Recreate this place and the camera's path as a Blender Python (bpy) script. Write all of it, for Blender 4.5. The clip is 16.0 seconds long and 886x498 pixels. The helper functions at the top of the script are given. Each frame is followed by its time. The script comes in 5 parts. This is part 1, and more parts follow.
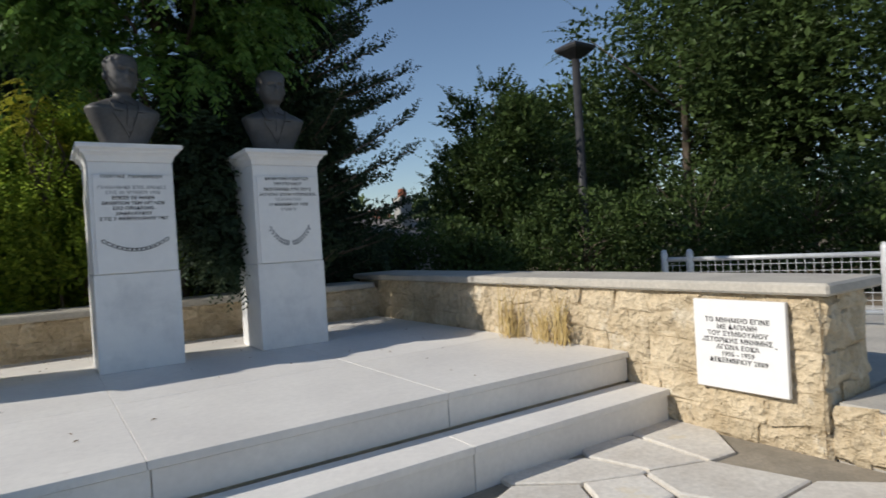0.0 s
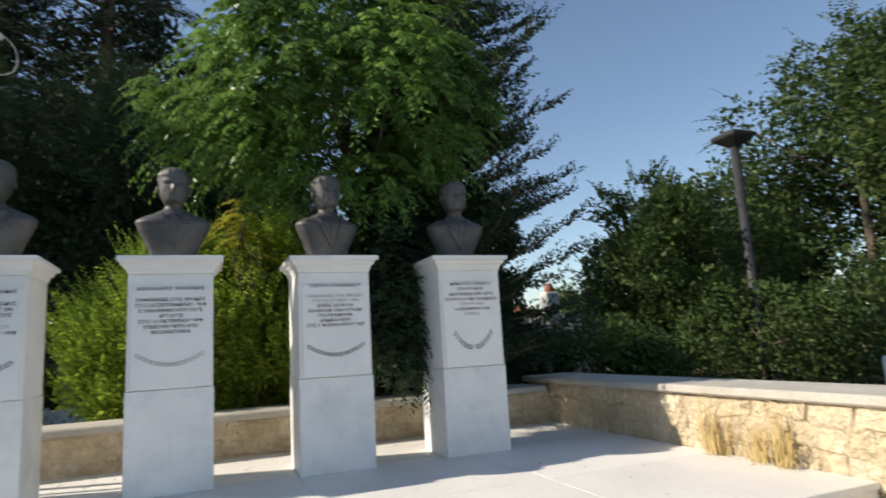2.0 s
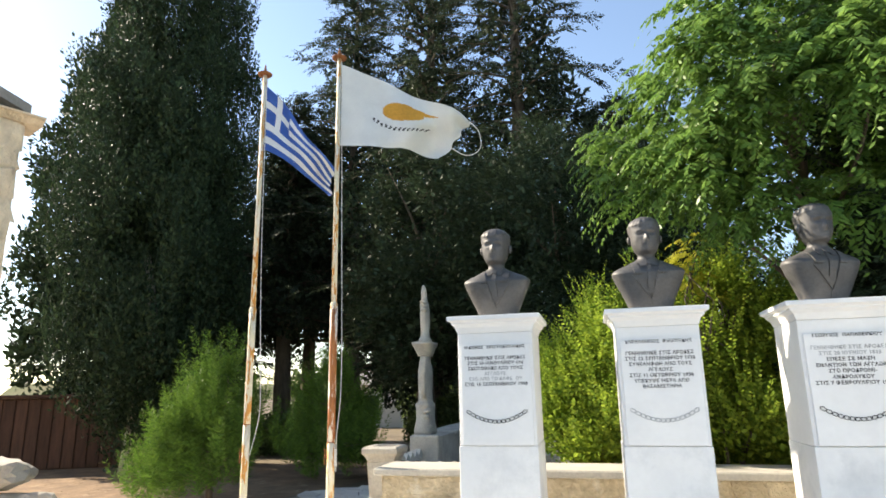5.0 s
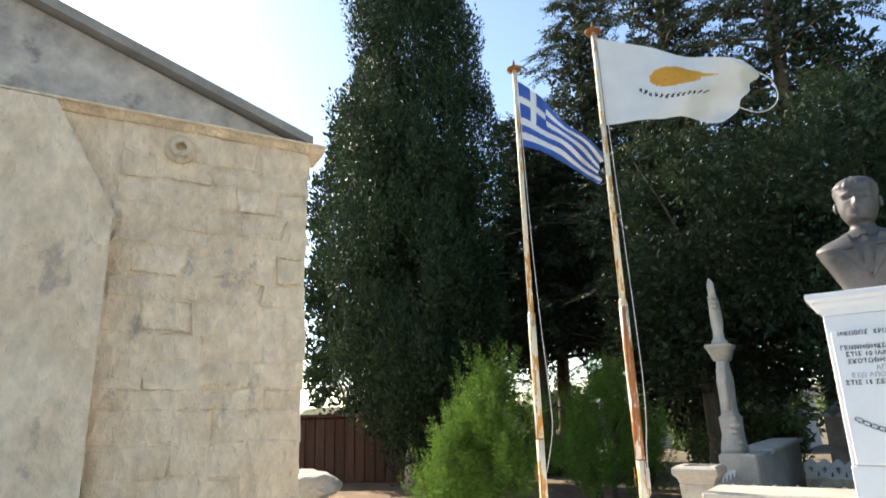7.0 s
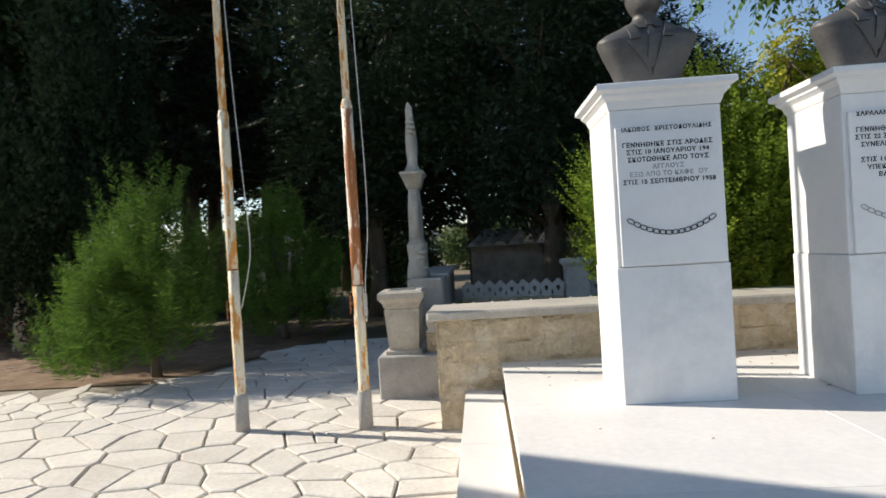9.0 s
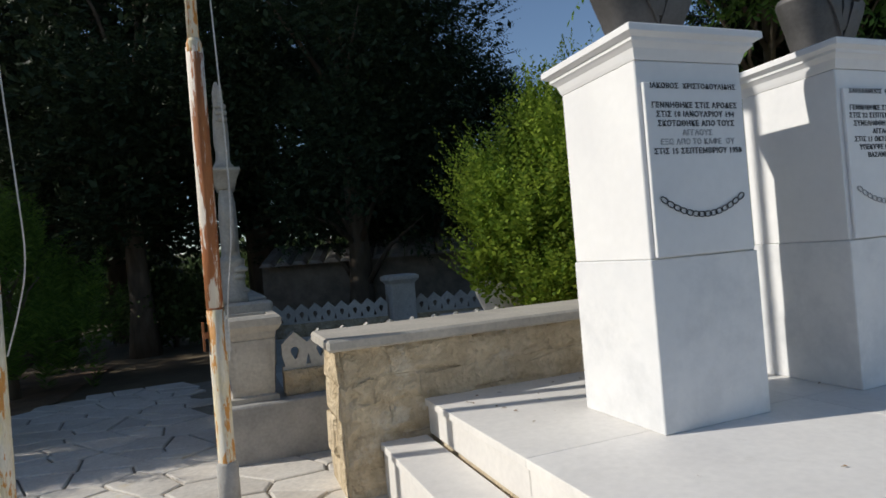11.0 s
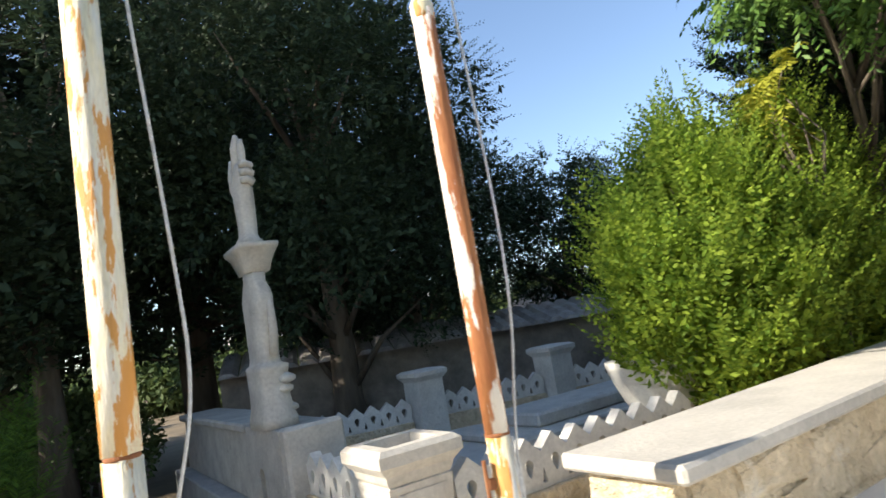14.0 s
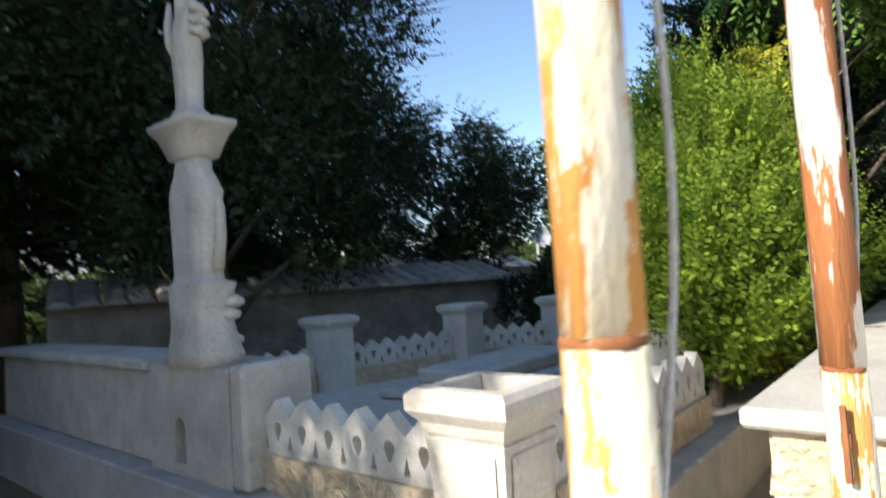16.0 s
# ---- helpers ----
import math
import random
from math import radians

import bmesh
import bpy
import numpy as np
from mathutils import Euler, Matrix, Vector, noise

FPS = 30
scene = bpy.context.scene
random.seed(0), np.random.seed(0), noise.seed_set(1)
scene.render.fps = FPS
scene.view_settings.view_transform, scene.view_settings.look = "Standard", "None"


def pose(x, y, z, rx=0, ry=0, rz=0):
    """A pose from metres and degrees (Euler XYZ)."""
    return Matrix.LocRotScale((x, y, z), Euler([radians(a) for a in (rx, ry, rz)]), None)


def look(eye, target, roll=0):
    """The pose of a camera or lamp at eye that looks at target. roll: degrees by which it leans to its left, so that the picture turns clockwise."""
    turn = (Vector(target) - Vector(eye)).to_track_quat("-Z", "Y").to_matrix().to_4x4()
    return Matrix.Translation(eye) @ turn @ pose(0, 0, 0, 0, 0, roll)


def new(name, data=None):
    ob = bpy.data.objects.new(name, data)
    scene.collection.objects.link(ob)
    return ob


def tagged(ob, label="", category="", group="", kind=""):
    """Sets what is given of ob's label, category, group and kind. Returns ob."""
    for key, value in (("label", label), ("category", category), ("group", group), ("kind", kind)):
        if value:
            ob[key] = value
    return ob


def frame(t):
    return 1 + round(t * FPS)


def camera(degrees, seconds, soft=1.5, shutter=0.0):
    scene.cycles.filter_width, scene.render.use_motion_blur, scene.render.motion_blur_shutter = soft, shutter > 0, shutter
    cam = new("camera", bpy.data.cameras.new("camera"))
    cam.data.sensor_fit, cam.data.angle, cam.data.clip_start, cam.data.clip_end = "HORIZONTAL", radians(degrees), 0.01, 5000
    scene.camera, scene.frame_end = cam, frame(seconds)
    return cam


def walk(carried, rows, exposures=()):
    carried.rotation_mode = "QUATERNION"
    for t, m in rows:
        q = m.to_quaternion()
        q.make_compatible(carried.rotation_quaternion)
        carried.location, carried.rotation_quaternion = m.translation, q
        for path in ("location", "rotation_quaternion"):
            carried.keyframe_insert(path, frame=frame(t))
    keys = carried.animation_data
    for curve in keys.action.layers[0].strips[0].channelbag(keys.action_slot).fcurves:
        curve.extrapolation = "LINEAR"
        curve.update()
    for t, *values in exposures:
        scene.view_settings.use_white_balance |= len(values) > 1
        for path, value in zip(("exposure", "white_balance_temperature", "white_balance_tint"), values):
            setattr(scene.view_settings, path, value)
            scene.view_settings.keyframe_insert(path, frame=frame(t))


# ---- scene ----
# camera and walk
cam = camera(72.3, 16.0, soft=1.6, shutter=0.3)
PATH = [
    (0.0, (0.407, 0.498, 1.083), (2.635, 3.820, 1.042), -3.44),
    (0.5, (0.444, 0.518, 1.065), (2.939, 3.644, 1.017), -4.03),
    (1.0, (0.452, 0.498, 1.106), (2.763, 3.762, 1.194), -4.13),
    (1.5, (0.352, 0.536, 1.126), (2.224, 4.051, 1.503), -4.45),
    (2.0, (0.095, 0.683, 1.190), (1.562, 4.353, 1.808), -3.31),
    (2.5, (0.150, 0.665, 1.234), (0.644, 4.572, 1.931), -0.80),
    (3.0, (-0.016, 0.645, 1.338), (-0.152, 4.599, 1.931), -0.82),
    (3.5, (-0.288, 0.758, 1.325), (-0.589, 4.683, 2.036), -4.12),
    (4.0, (-0.323, 0.821, 1.365), (-0.966, 4.704, 2.079), -2.62),
    (6.5, (-1.016, 1.113, 1.372), (-2.536, 4.586, 2.649), -4.41),
    (7.0, (-1.164, 1.263, 1.305), (-3.412, 4.396, 2.366), -1.86),
    (7.5, (-1.330, 1.431, 1.200), (-3.415, 4.772, 1.898), -4.32),
    (8.0, (-1.677, 1.657, 1.228), (-3.210, 5.351, 1.250), -3.93),
    (8.5, (-1.846, 1.908, 1.177), (-2.596, 5.836, 1.277), -2.02),
    (9.0, (-2.054, 2.111, 1.165), (-2.291, 6.103, 1.138), -3.48),
    (11.5, (-3.135, 3.421, 1.084), (-2.361, 5.265, 1.105), -4.3),
    (12.0, (-3.345, 3.618, 1.136), (-2.609, 5.478, 1.152), -2.5),
    (12.5, (-3.449, 3.906, 1.14), (-2.506, 5.665, 1.271), -4.8),
    (13.0, (-3.609, 4.215, 1.177), (-2.67, 5.971, 1.359), -6.2),
    (13.5, (-3.812, 4.495, 1.27), (-2.684, 6.143, 1.394), -10.1),
    (14.0, (-3.923, 4.898, 1.218), (-2.83, 6.552, 1.486), -9.8),
    (14.5, (-4.043, 5.155, 1.213), (-2.927, 6.79, 1.497), -8.2),
    (15.0, (-4.139, 5.462, 1.208), (-2.799, 6.926, 1.456), -8.7),
    (15.5, (-4.187, 5.801, 1.199), (-2.85, 7.247, 1.546), -8.0),
    (16.0, (-4.29, 6.135, 1.137), (-2.758, 7.417, 1.238), -3.8),
]
EXPOSURES = [(0.0, -0.25, 6350, 10), (1.5, -0.05, 6450, 10), (2.5, 0.9, 7200, 10), (3.0, 1.2, 7050, 10), (4.0, 1.4, 7050, 10), (6.5, 1.3, 7700, 10), (7.0, 1.35, 7000, 10), (7.5, 1.35, 7000, 10), (8.0, 0.65, 6700, 10), (9.0, 0.4, 6600, 10), (11.5, -0.4, 6200, 10), (12.5, -0.15, 6250, 10), (13.0, 0.95, 6700, 10), (14.5, 1.15, 6550, 10), (16.0, 1.05, 6350, 10)]
walk(cam, [(t, look(e, g, r)) for t, e, g, r in PATH], EXPOSURES)

# sky and sun
SUN_TO = Vector((-1.0, 0.27, 0.66)).normalized()
world = bpy.data.worlds.new("sky")
scene.world = world
world.use_nodes = True
wn = world.node_tree.nodes
sky = wn.new("ShaderNodeTexSky")
sky.sky_type = "NISHITA"
sky.sun_disc = False
sky.sun_elevation = math.asin(SUN_TO.z)
sky.sun_rotation = math.atan2(SUN_TO.x, SUN_TO.y)
sky.dust_density = 0.35
sky.altitude = 300
sky.ozone_density = 1.6
wn["Background"].inputs["Strength"].default_value = 0.125
world.node_tree.links.new(sky.outputs[0], wn["Background"].inputs["Color"])
sun = new("sun", bpy.data.lights.new("sun", "SUN"))
sun.data.energy = 4.8
sun.data.angle = radians(0.55)
sun.data.color = (1.0, 0.93, 0.82)
sun.matrix_world = look((0, 0, 30), Vector((0, 0, 30)) - SUN_TO)


# ---- materials ----
def material(name, base, second=None, scale=4.0, rough=0.8, bump=0.2, bump_scale=40.0, metal=0.0, spread=0.0, stain=None, stain_at=0.62, stain_scale=1.5, mix=1.0, stretch=(1, 1, 1), spec=0.3, edge=0.07, grain=0.35, relief=0.01):
    """Two-scale mottled surface with fine relief; stain is a third colour in irregular patches; spread varies each piece."""
    m = bpy.data.materials.new(name)
    m.use_nodes = True
    nt = m.node_tree
    n, l = nt.nodes, nt.links
    b = n["Principled BSDF"]
    b.inputs["Roughness"].default_value = rough
    b.inputs["Metallic"].default_value = metal
    b.inputs["Specular IOR Level"].default_value = spec
    mp = n.new("ShaderNodeMapping")
    mp.inputs["Scale"].default_value = stretch
    geo = n.new("ShaderNodeNewGeometry")
    l.new(geo.outputs["Position"], mp.inputs["Vector"])
    def noise_node(s, detail, rough_=0.6):
        t = n.new("ShaderNodeTexNoise")
        t.inputs["Scale"].default_value = s
        t.inputs["Detail"].default_value = detail
        t.inputs["Roughness"].default_value = rough_
        l.new(mp.outputs[0], t.inputs["Vector"])
        return t
    big, fine = noise_node(scale, 5), noise_node(bump_scale, 4)
    second = second or tuple(c * 0.75 for c in base)
    ramp = n.new("ShaderNodeValToRGB")
    ramp.color_ramp.elements[0].position, ramp.color_ramp.elements[1].position = 0.35, 0.68
    ramp.color_ramp.elements[0].color, ramp.color_ramp.elements[1].color = (*second, 1), (*base, 1)
    l.new(big.outputs["Fac"], ramp.inputs["Fac"])
    col = ramp.outputs["Color"]
    fm = n.new("ShaderNodeMix")
    fm.data_type, fm.blend_type = "RGBA", "MULTIPLY"
    fm.inputs["Factor"].default_value = grain
    l.new(col, fm.inputs["A"])
    fr = n.new("ShaderNodeMapRange")
    fr.inputs["From Min"].default_value, fr.inputs["From Max"].default_value = 0.3, 0.7
    fr.inputs["To Min"].default_value, fr.inputs["To Max"].default_value = 0.55, 1.15
    l.new(fine.outputs["Fac"], fr.inputs["Value"])
    l.new(fr.outputs[0], fm.inputs["B"])
    col = fm.outputs["Result"]
    if stain:
        st = noise_node(stain_scale, 7, 0.68)
        sr = n.new("ShaderNodeValToRGB")
        sr.color_ramp.elements[0].position, sr.color_ramp.elements[1].position = stain_at, stain_at + edge
        l.new(st.outputs["Fac"], sr.inputs["Fac"])
        sm = n.new("ShaderNodeMix")
        sm.data_type = "RGBA"
        mul = n.new("ShaderNodeMath")
        mul.operation = "MULTIPLY"
        mul.inputs[1].default_value = mix
        l.new(sr.outputs["Color"], mul.inputs[0])
        l.new(mul.outputs[0], sm.inputs["Factor"])
        l.new(col, sm.inputs["A"])
        sm.inputs["B"].default_value = (*stain, 1)
        col = sm.outputs["Result"]
    if spread:
        info = n.new("ShaderNodeObjectInfo")
        add = n.new("ShaderNodeMath")
        add.operation = "ADD"
        l.new(info.outputs["Random"], add.inputs[0])
        l.new(geo.outputs["Random Per Island"], add.inputs[1])
        frac = n.new("ShaderNodeMath")
        frac.operation = "FRACT"
        l.new(add.outputs[0], frac.inputs[0])
        mr = n.new("ShaderNodeMapRange")
        mr.inputs["To Min"].default_value, mr.inputs["To Max"].default_value = 1 - spread, 1 + spread
        l.new(frac.outputs[0], mr.inputs["Value"])
        hs = n.new("ShaderNodeHueSaturation")
        l.new(mr.outputs[0], hs.inputs["Value"])
        l.new(col, hs.inputs["Color"])
        col = hs.outputs["Color"]
    l.new(col, b.inputs["Base Color"])
    if bump:
        bp = n.new("ShaderNodeBump")
        bp.inputs["Strength"].default_value = bump
        bp.inputs["Distance"].default_value = relief
        sumn = n.new("ShaderNodeMath")
        sumn.operation = "ADD"
        l.new(fine.outputs["Fac"], sumn.inputs[0])
        l.new(big.outputs["Fac"], sumn.inputs[1])
        l.new(sumn.outputs[0], bp.inputs["Height"])
        l.new(bp.outputs["Normal"], b.inputs["Normal"])
    return m


def leaf_material(name, base, second, glow=0.35, rough=0.55):
    """Foliage: each leaf a little different, some light through the blade."""
    m = bpy.data.materials.new(name)
    m.use_nodes = True
    nt = m.node_tree
    n, l = nt.nodes, nt.links
    b = n["Principled BSDF"]
    b.inputs["Roughness"].default_value = rough
    b.inputs["Specular IOR Level"].default_value = 0.12
    geo = n.new("ShaderNodeNewGeometry")
    ramp = n.new("ShaderNodeValToRGB")
    ramp.color_ramp.elements[0].color, ramp.color_ramp.elements[1].color = (*second, 1), (*base, 1)
    l.new(geo.outputs["Random Per Island"], ramp.inputs["Fac"])
    tc = n.new("ShaderNodeTexCoord")
    t = n.new("ShaderNodeTexNoise")
    t.inputs["Scale"].default_value = 2.5
    l.new(tc.outputs["Object"], t.inputs["Vector"])
    mr = n.new("ShaderNodeMapRange")
    mr.inputs["From Min"].default_value, mr.inputs["From Max"].default_value = 0.3, 0.7
    mr.inputs["To Min"].default_value, mr.inputs["To Max"].default_value = 0.7, 1.25
    l.new(t.outputs["Fac"], mr.inputs["Value"])
    hs = n.new("ShaderNodeHueSaturation")
    l.new(ramp.outputs["Color"], hs.inputs["Color"])
    l.new(mr.outputs[0], hs.inputs["Value"])
    l.new(hs.outputs["Color"], b.inputs["Base Color"])
    tr = n.new("ShaderNodeBsdfTranslucent")
    l.new(hs.outputs["Color"], tr.inputs["Color"])
    mx = n.new("ShaderNodeMixShader")
    mx.inputs["Fac"].default_value = glow
    l.new(b.outputs[0], mx.inputs[1])
    l.new(tr.outputs[0], mx.inputs[2])
    l.new(mx.outputs[0], n["Material Output"].inputs["Surface"])
    return m


MARBLE = material("white_marble", (0.86, 0.85, 0.83), (0.80, 0.79, 0.78), scale=2.2, rough=0.42, bump=0.03, bump_scale=25, stain=(0.62, 0.62, 0.62), stain_at=0.6, stain_scale=1.8, mix=0.22, edge=0.16, grain=0.06)
MARBLE_GREY = material("veined_marble", (0.85, 0.84, 0.82), (0.76, 0.76, 0.76), scale=2.0, rough=0.4, bump=0.03, bump_scale=25, stain=(0.52, 0.53, 0.54), stain_at=0.47, stain_scale=3.2, mix=0.5, edge=0.2, grain=0.06)
SLAB = material("marble_slab", (0.80, 0.77, 0.72), (0.72, 0.69, 0.65), scale=1.8, rough=0.55, bump=0.05, bump_scale=30, spread=0.04, stain=(0.5, 0.45, 0.38), stain_at=0.66, stain_scale=3.5, mix=0.3, grain=0.15)
STONE = material("limestone", (0.73, 0.61, 0.43), (0.53, 0.42, 0.27), scale=5, rough=0.92, bump=1.0, bump_scale=20, spread=0.06, stain=(0.74, 0.68, 0.56), stain_at=0.58, stain_scale=4, mix=0.6, relief=0.04)
MORTAR = material("mortar", (0.70, 0.60, 0.43), (0.54, 0.44, 0.30), scale=6, rough=0.95, bump=0.8, bump_scale=40, relief=0.02)
CAPSTONE = material("concrete_coping", (0.56, 0.52, 0.45), (0.44, 0.41, 0.36), scale=3, rough=0.85, bump=0.3, bump_scale=50, stain=(0.34, 0.31, 0.27), stain_at=0.63, stain_scale=4, mix=0.5)
CHURCH = material("church_render", (0.88, 0.72, 0.52), (0.72, 0.56, 0.38), scale=3.2, rough=0.92, bump=1.0, bump_scale=11, spread=0.04, stain=(0.38, 0.31, 0.25), stain_at=0.60, stain_scale=2.4, mix=0.75, stretch=(1, 1, 0.7), edge=0.07, grain=0.45, relief=0.06)
GABLE = material("stained_gable", (0.62, 0.55, 0.46), (0.36, 0.32, 0.28), scale=3.5, rough=0.95, bump=1.0, bump_scale=12, stain=(0.2, 0.18, 0.16), stain_at=0.55, stain_scale=3, mix=0.8, edge=0.1)
ROOF = material("roof_plaster", (0.36, 0.33, 0.29), (0.26, 0.24, 0.21), scale=3, rough=0.95, bump=0.6, bump_scale=30)
FLAG = material("flagstone", (0.76, 0.72, 0.65), (0.64, 0.59, 0.52), scale=3, rough=0.85, bump=0.3, bump_scale=35, spread=0.08, stain=(0.66, 0.56, 0.38), stain_at=0.6, stain_scale=3, mix=0.5)
JOINT = material("paving_joint", (0.38, 0.33, 0.26), (0.27, 0.24, 0.19), scale=6, rough=0.95, bump=0.5, bump_scale=60)
SOIL = material("dry_soil", (0.30, 0.20, 0.12), (0.17, 0.11, 0.07), scale=2.5, rough=1.0, bump=0.8, bump_scale=30, stain=(0.40, 0.32, 0.22), stain_at=0.6, stain_scale=5, mix=0.6)
GROUND = material("dry_ground", (0.22, 0.17, 0.11), (0.14, 0.11, 0.07), scale=0.7, rough=1.0, bump=0.5, bump_scale=12)
BRONZE = material("dark_bronze", (0.135, 0.13, 0.128), (0.095, 0.092, 0.09), scale=6, rough=0.55, bump=0.15, bump_scale=60, metal=0.35, spec=0.4)
INK = material("black_lettering", (0.03, 0.03, 0.03), (0.05, 0.05, 0.05), rough=0.6, bump=0)
FADED = material("worn_lettering", (0.34, 0.34, 0.35), (0.5, 0.5, 0.5), rough=0.6, bump=0)
POLE = material("rusty_white_paint", (0.80, 0.76, 0.68), (0.78, 0.68, 0.44), scale=9, rough=0.6, bump=0.4, bump_scale=50, stain=(0.60, 0.27, 0.055), stain_at=0.525, stain_scale=7.5, mix=0.95, stretch=(3.2, 3.2, 0.7), edge=0.02)
RUSTY = material("rust_streaked_paint", (0.46, 0.19, 0.07), (0.36, 0.13, 0.05), scale=9, rough=0.7, bump=0.4, bump_scale=50, stain=(0.80, 0.75, 0.66), stain_at=0.50, stain_scale=4.0, mix=0.95, stretch=(3.5, 3.5, 0.5), edge=0.025)
RUST = material("rusted_steel", (0.36, 0.15, 0.06), (0.24, 0.09, 0.04), scale=10, rough=0.85, bump=0.4, bump_scale=60, stain=(0.75, 0.68, 0.55), stain_at=0.6, stain_scale=5, mix=0.8, stretch=(3, 3, 0.6))
GREY_PAINT = material("grey_concrete", (0.48, 0.46, 0.43), (0.36, 0.35, 0.33), scale=6, rough=0.9, bump=0.4, bump_scale=50)
OLD_MARBLE = material("weathered_marble", (0.62, 0.58, 0.50), (0.46, 0.42, 0.36), scale=5, rough=0.8, bump=0.35, bump_scale=45, stain=(0.30, 0.27, 0.22), stain_at=0.63, stain_scale=6, mix=0.55)
WHITE_STONE = material("whitewashed_stone", (0.72, 0.69, 0.62), (0.58, 0.55, 0.49), scale=5, rough=0.85, bump=0.3, bump_scale=45, stain=(0.36, 0.33, 0.28), stain_at=0.62, stain_scale=5, mix=0.6)
ROPE = material("white_rope", (0.78, 0.76, 0.72), (0.6, 0.58, 0.54), scale=60, rough=0.9, bump=0.4, bump_scale=200)
BLUE = material("blue_cloth", (0.05, 0.13, 0.42), (0.04, 0.10, 0.34), scale=8, rough=0.9, bump=0.1, bump_scale=300)
CLOTH = material("white_cloth", (0.78, 0.78, 0.77), (0.70, 0.70, 0.70), scale=5, rough=0.9, bump=0.1, bump_scale=300)
COPPER = material("orange_cloth", (0.72, 0.36, 0.06), (0.62, 0.30, 0.05), rough=0.9, bump=0.05)
BLACK = material("black_paint", (0.03, 0.03, 0.035), (0.05, 0.05, 0.05), scale=5, rough=0.45, bump=0.1)
METAL = material("white_metal", (0.72, 0.73, 0.74), (0.62, 0.63, 0.64), scale=6, rough=0.4, bump=0.05, metal=0.2)
BARK = material("grey_bark", (0.20, 0.16, 0.12), (0.10, 0.08, 0.06), scale=6, rough=1.0, bump=1.0, bump_scale=18, stretch=(1, 1, 0.25))
LIME_BARK = material("whitewashed_bark", (0.46, 0.42, 0.36), (0.30, 0.26, 0.21), scale=6, rough=1.0, bump=1.0, bump_scale=18, stretch=(1, 1, 0.25))
TILE = material("clay_tile", (0.45, 0.42, 0.38), (0.30, 0.27, 0.25), scale=6, rough=0.9, bump=0.4, spread=0.15)
HOUSE = material("house_plaster", (0.70, 0.68, 0.63), (0.6, 0.58, 0.54), scale=1.5, rough=0.9, bump=0.2)
RED_TILE = material("red_tile", (0.42, 0.17, 0.10), (0.32, 0.12, 0.07), scale=3, rough=0.9, bump=0.3)
DARK_WOOD = material("brown_boards", (0.10, 0.055, 0.04), (0.06, 0.035, 0.025), scale=5, rough=0.85, bump=0.4, bump_scale=30, spread=0.15, stretch=(3, 3, 0.4))
DARK = material("dark_opening", (0.03, 0.03, 0.03), (0.02, 0.02, 0.02), rough=0.8, bump=0)
GRASS = material("dry_grass", (0.52, 0.40, 0.18), (0.40, 0.28, 0.10), scale=8, rough=0.9, bump=0, spread=0.25)
HILL = material("hill_scrub", (0.12, 0.14, 0.06), (0.22, 0.20, 0.11), scale=0.06, rough=1.0, bump=0.4, bump_scale=1.2)

JUNIPER = leaf_material("juniper_leaf", (0.060, 0.090, 0.046), (0.028, 0.046, 0.026), 0.18)
CYPRESS = leaf_material("cypress_leaf", (0.044, 0.074, 0.034), (0.018, 0.033, 0.018), 0.15)
PINE = leaf_material("pine_leaf", (0.060, 0.082, 0.044), (0.030, 0.044, 0.028), 0.22)
YOUNG_PINE = leaf_material("young_pine_leaf", (0.17, 0.29, 0.045), (0.06, 0.12, 0.025), 0.28)
SHRUB = leaf_material("shrub_leaf", (0.36, 0.46, 0.06), (0.12, 0.21, 0.03), 0.5)
PINNATE = leaf_material("pinnate_leaf", (0.19, 0.31, 0.07), (0.08, 0.16, 0.035), 0.4, 0.35)
BROAD = leaf_material("broad_leaf", (0.10, 0.15, 0.045), (0.04, 0.065, 0.022), 0.3, 0.4)
OLIVE_GREEN = leaf_material("far_leaf", (0.14, 0.19, 0.07), (0.07, 0.10, 0.035), 0.3)
YELLOW_LEAF = leaf_material("yellow_leaf", (0.42, 0.42, 0.05), (0.36, 0.36, 0.05), 0.4)


# ---- mesh helpers ----
from mathutils.geometry import tessellate_polygon


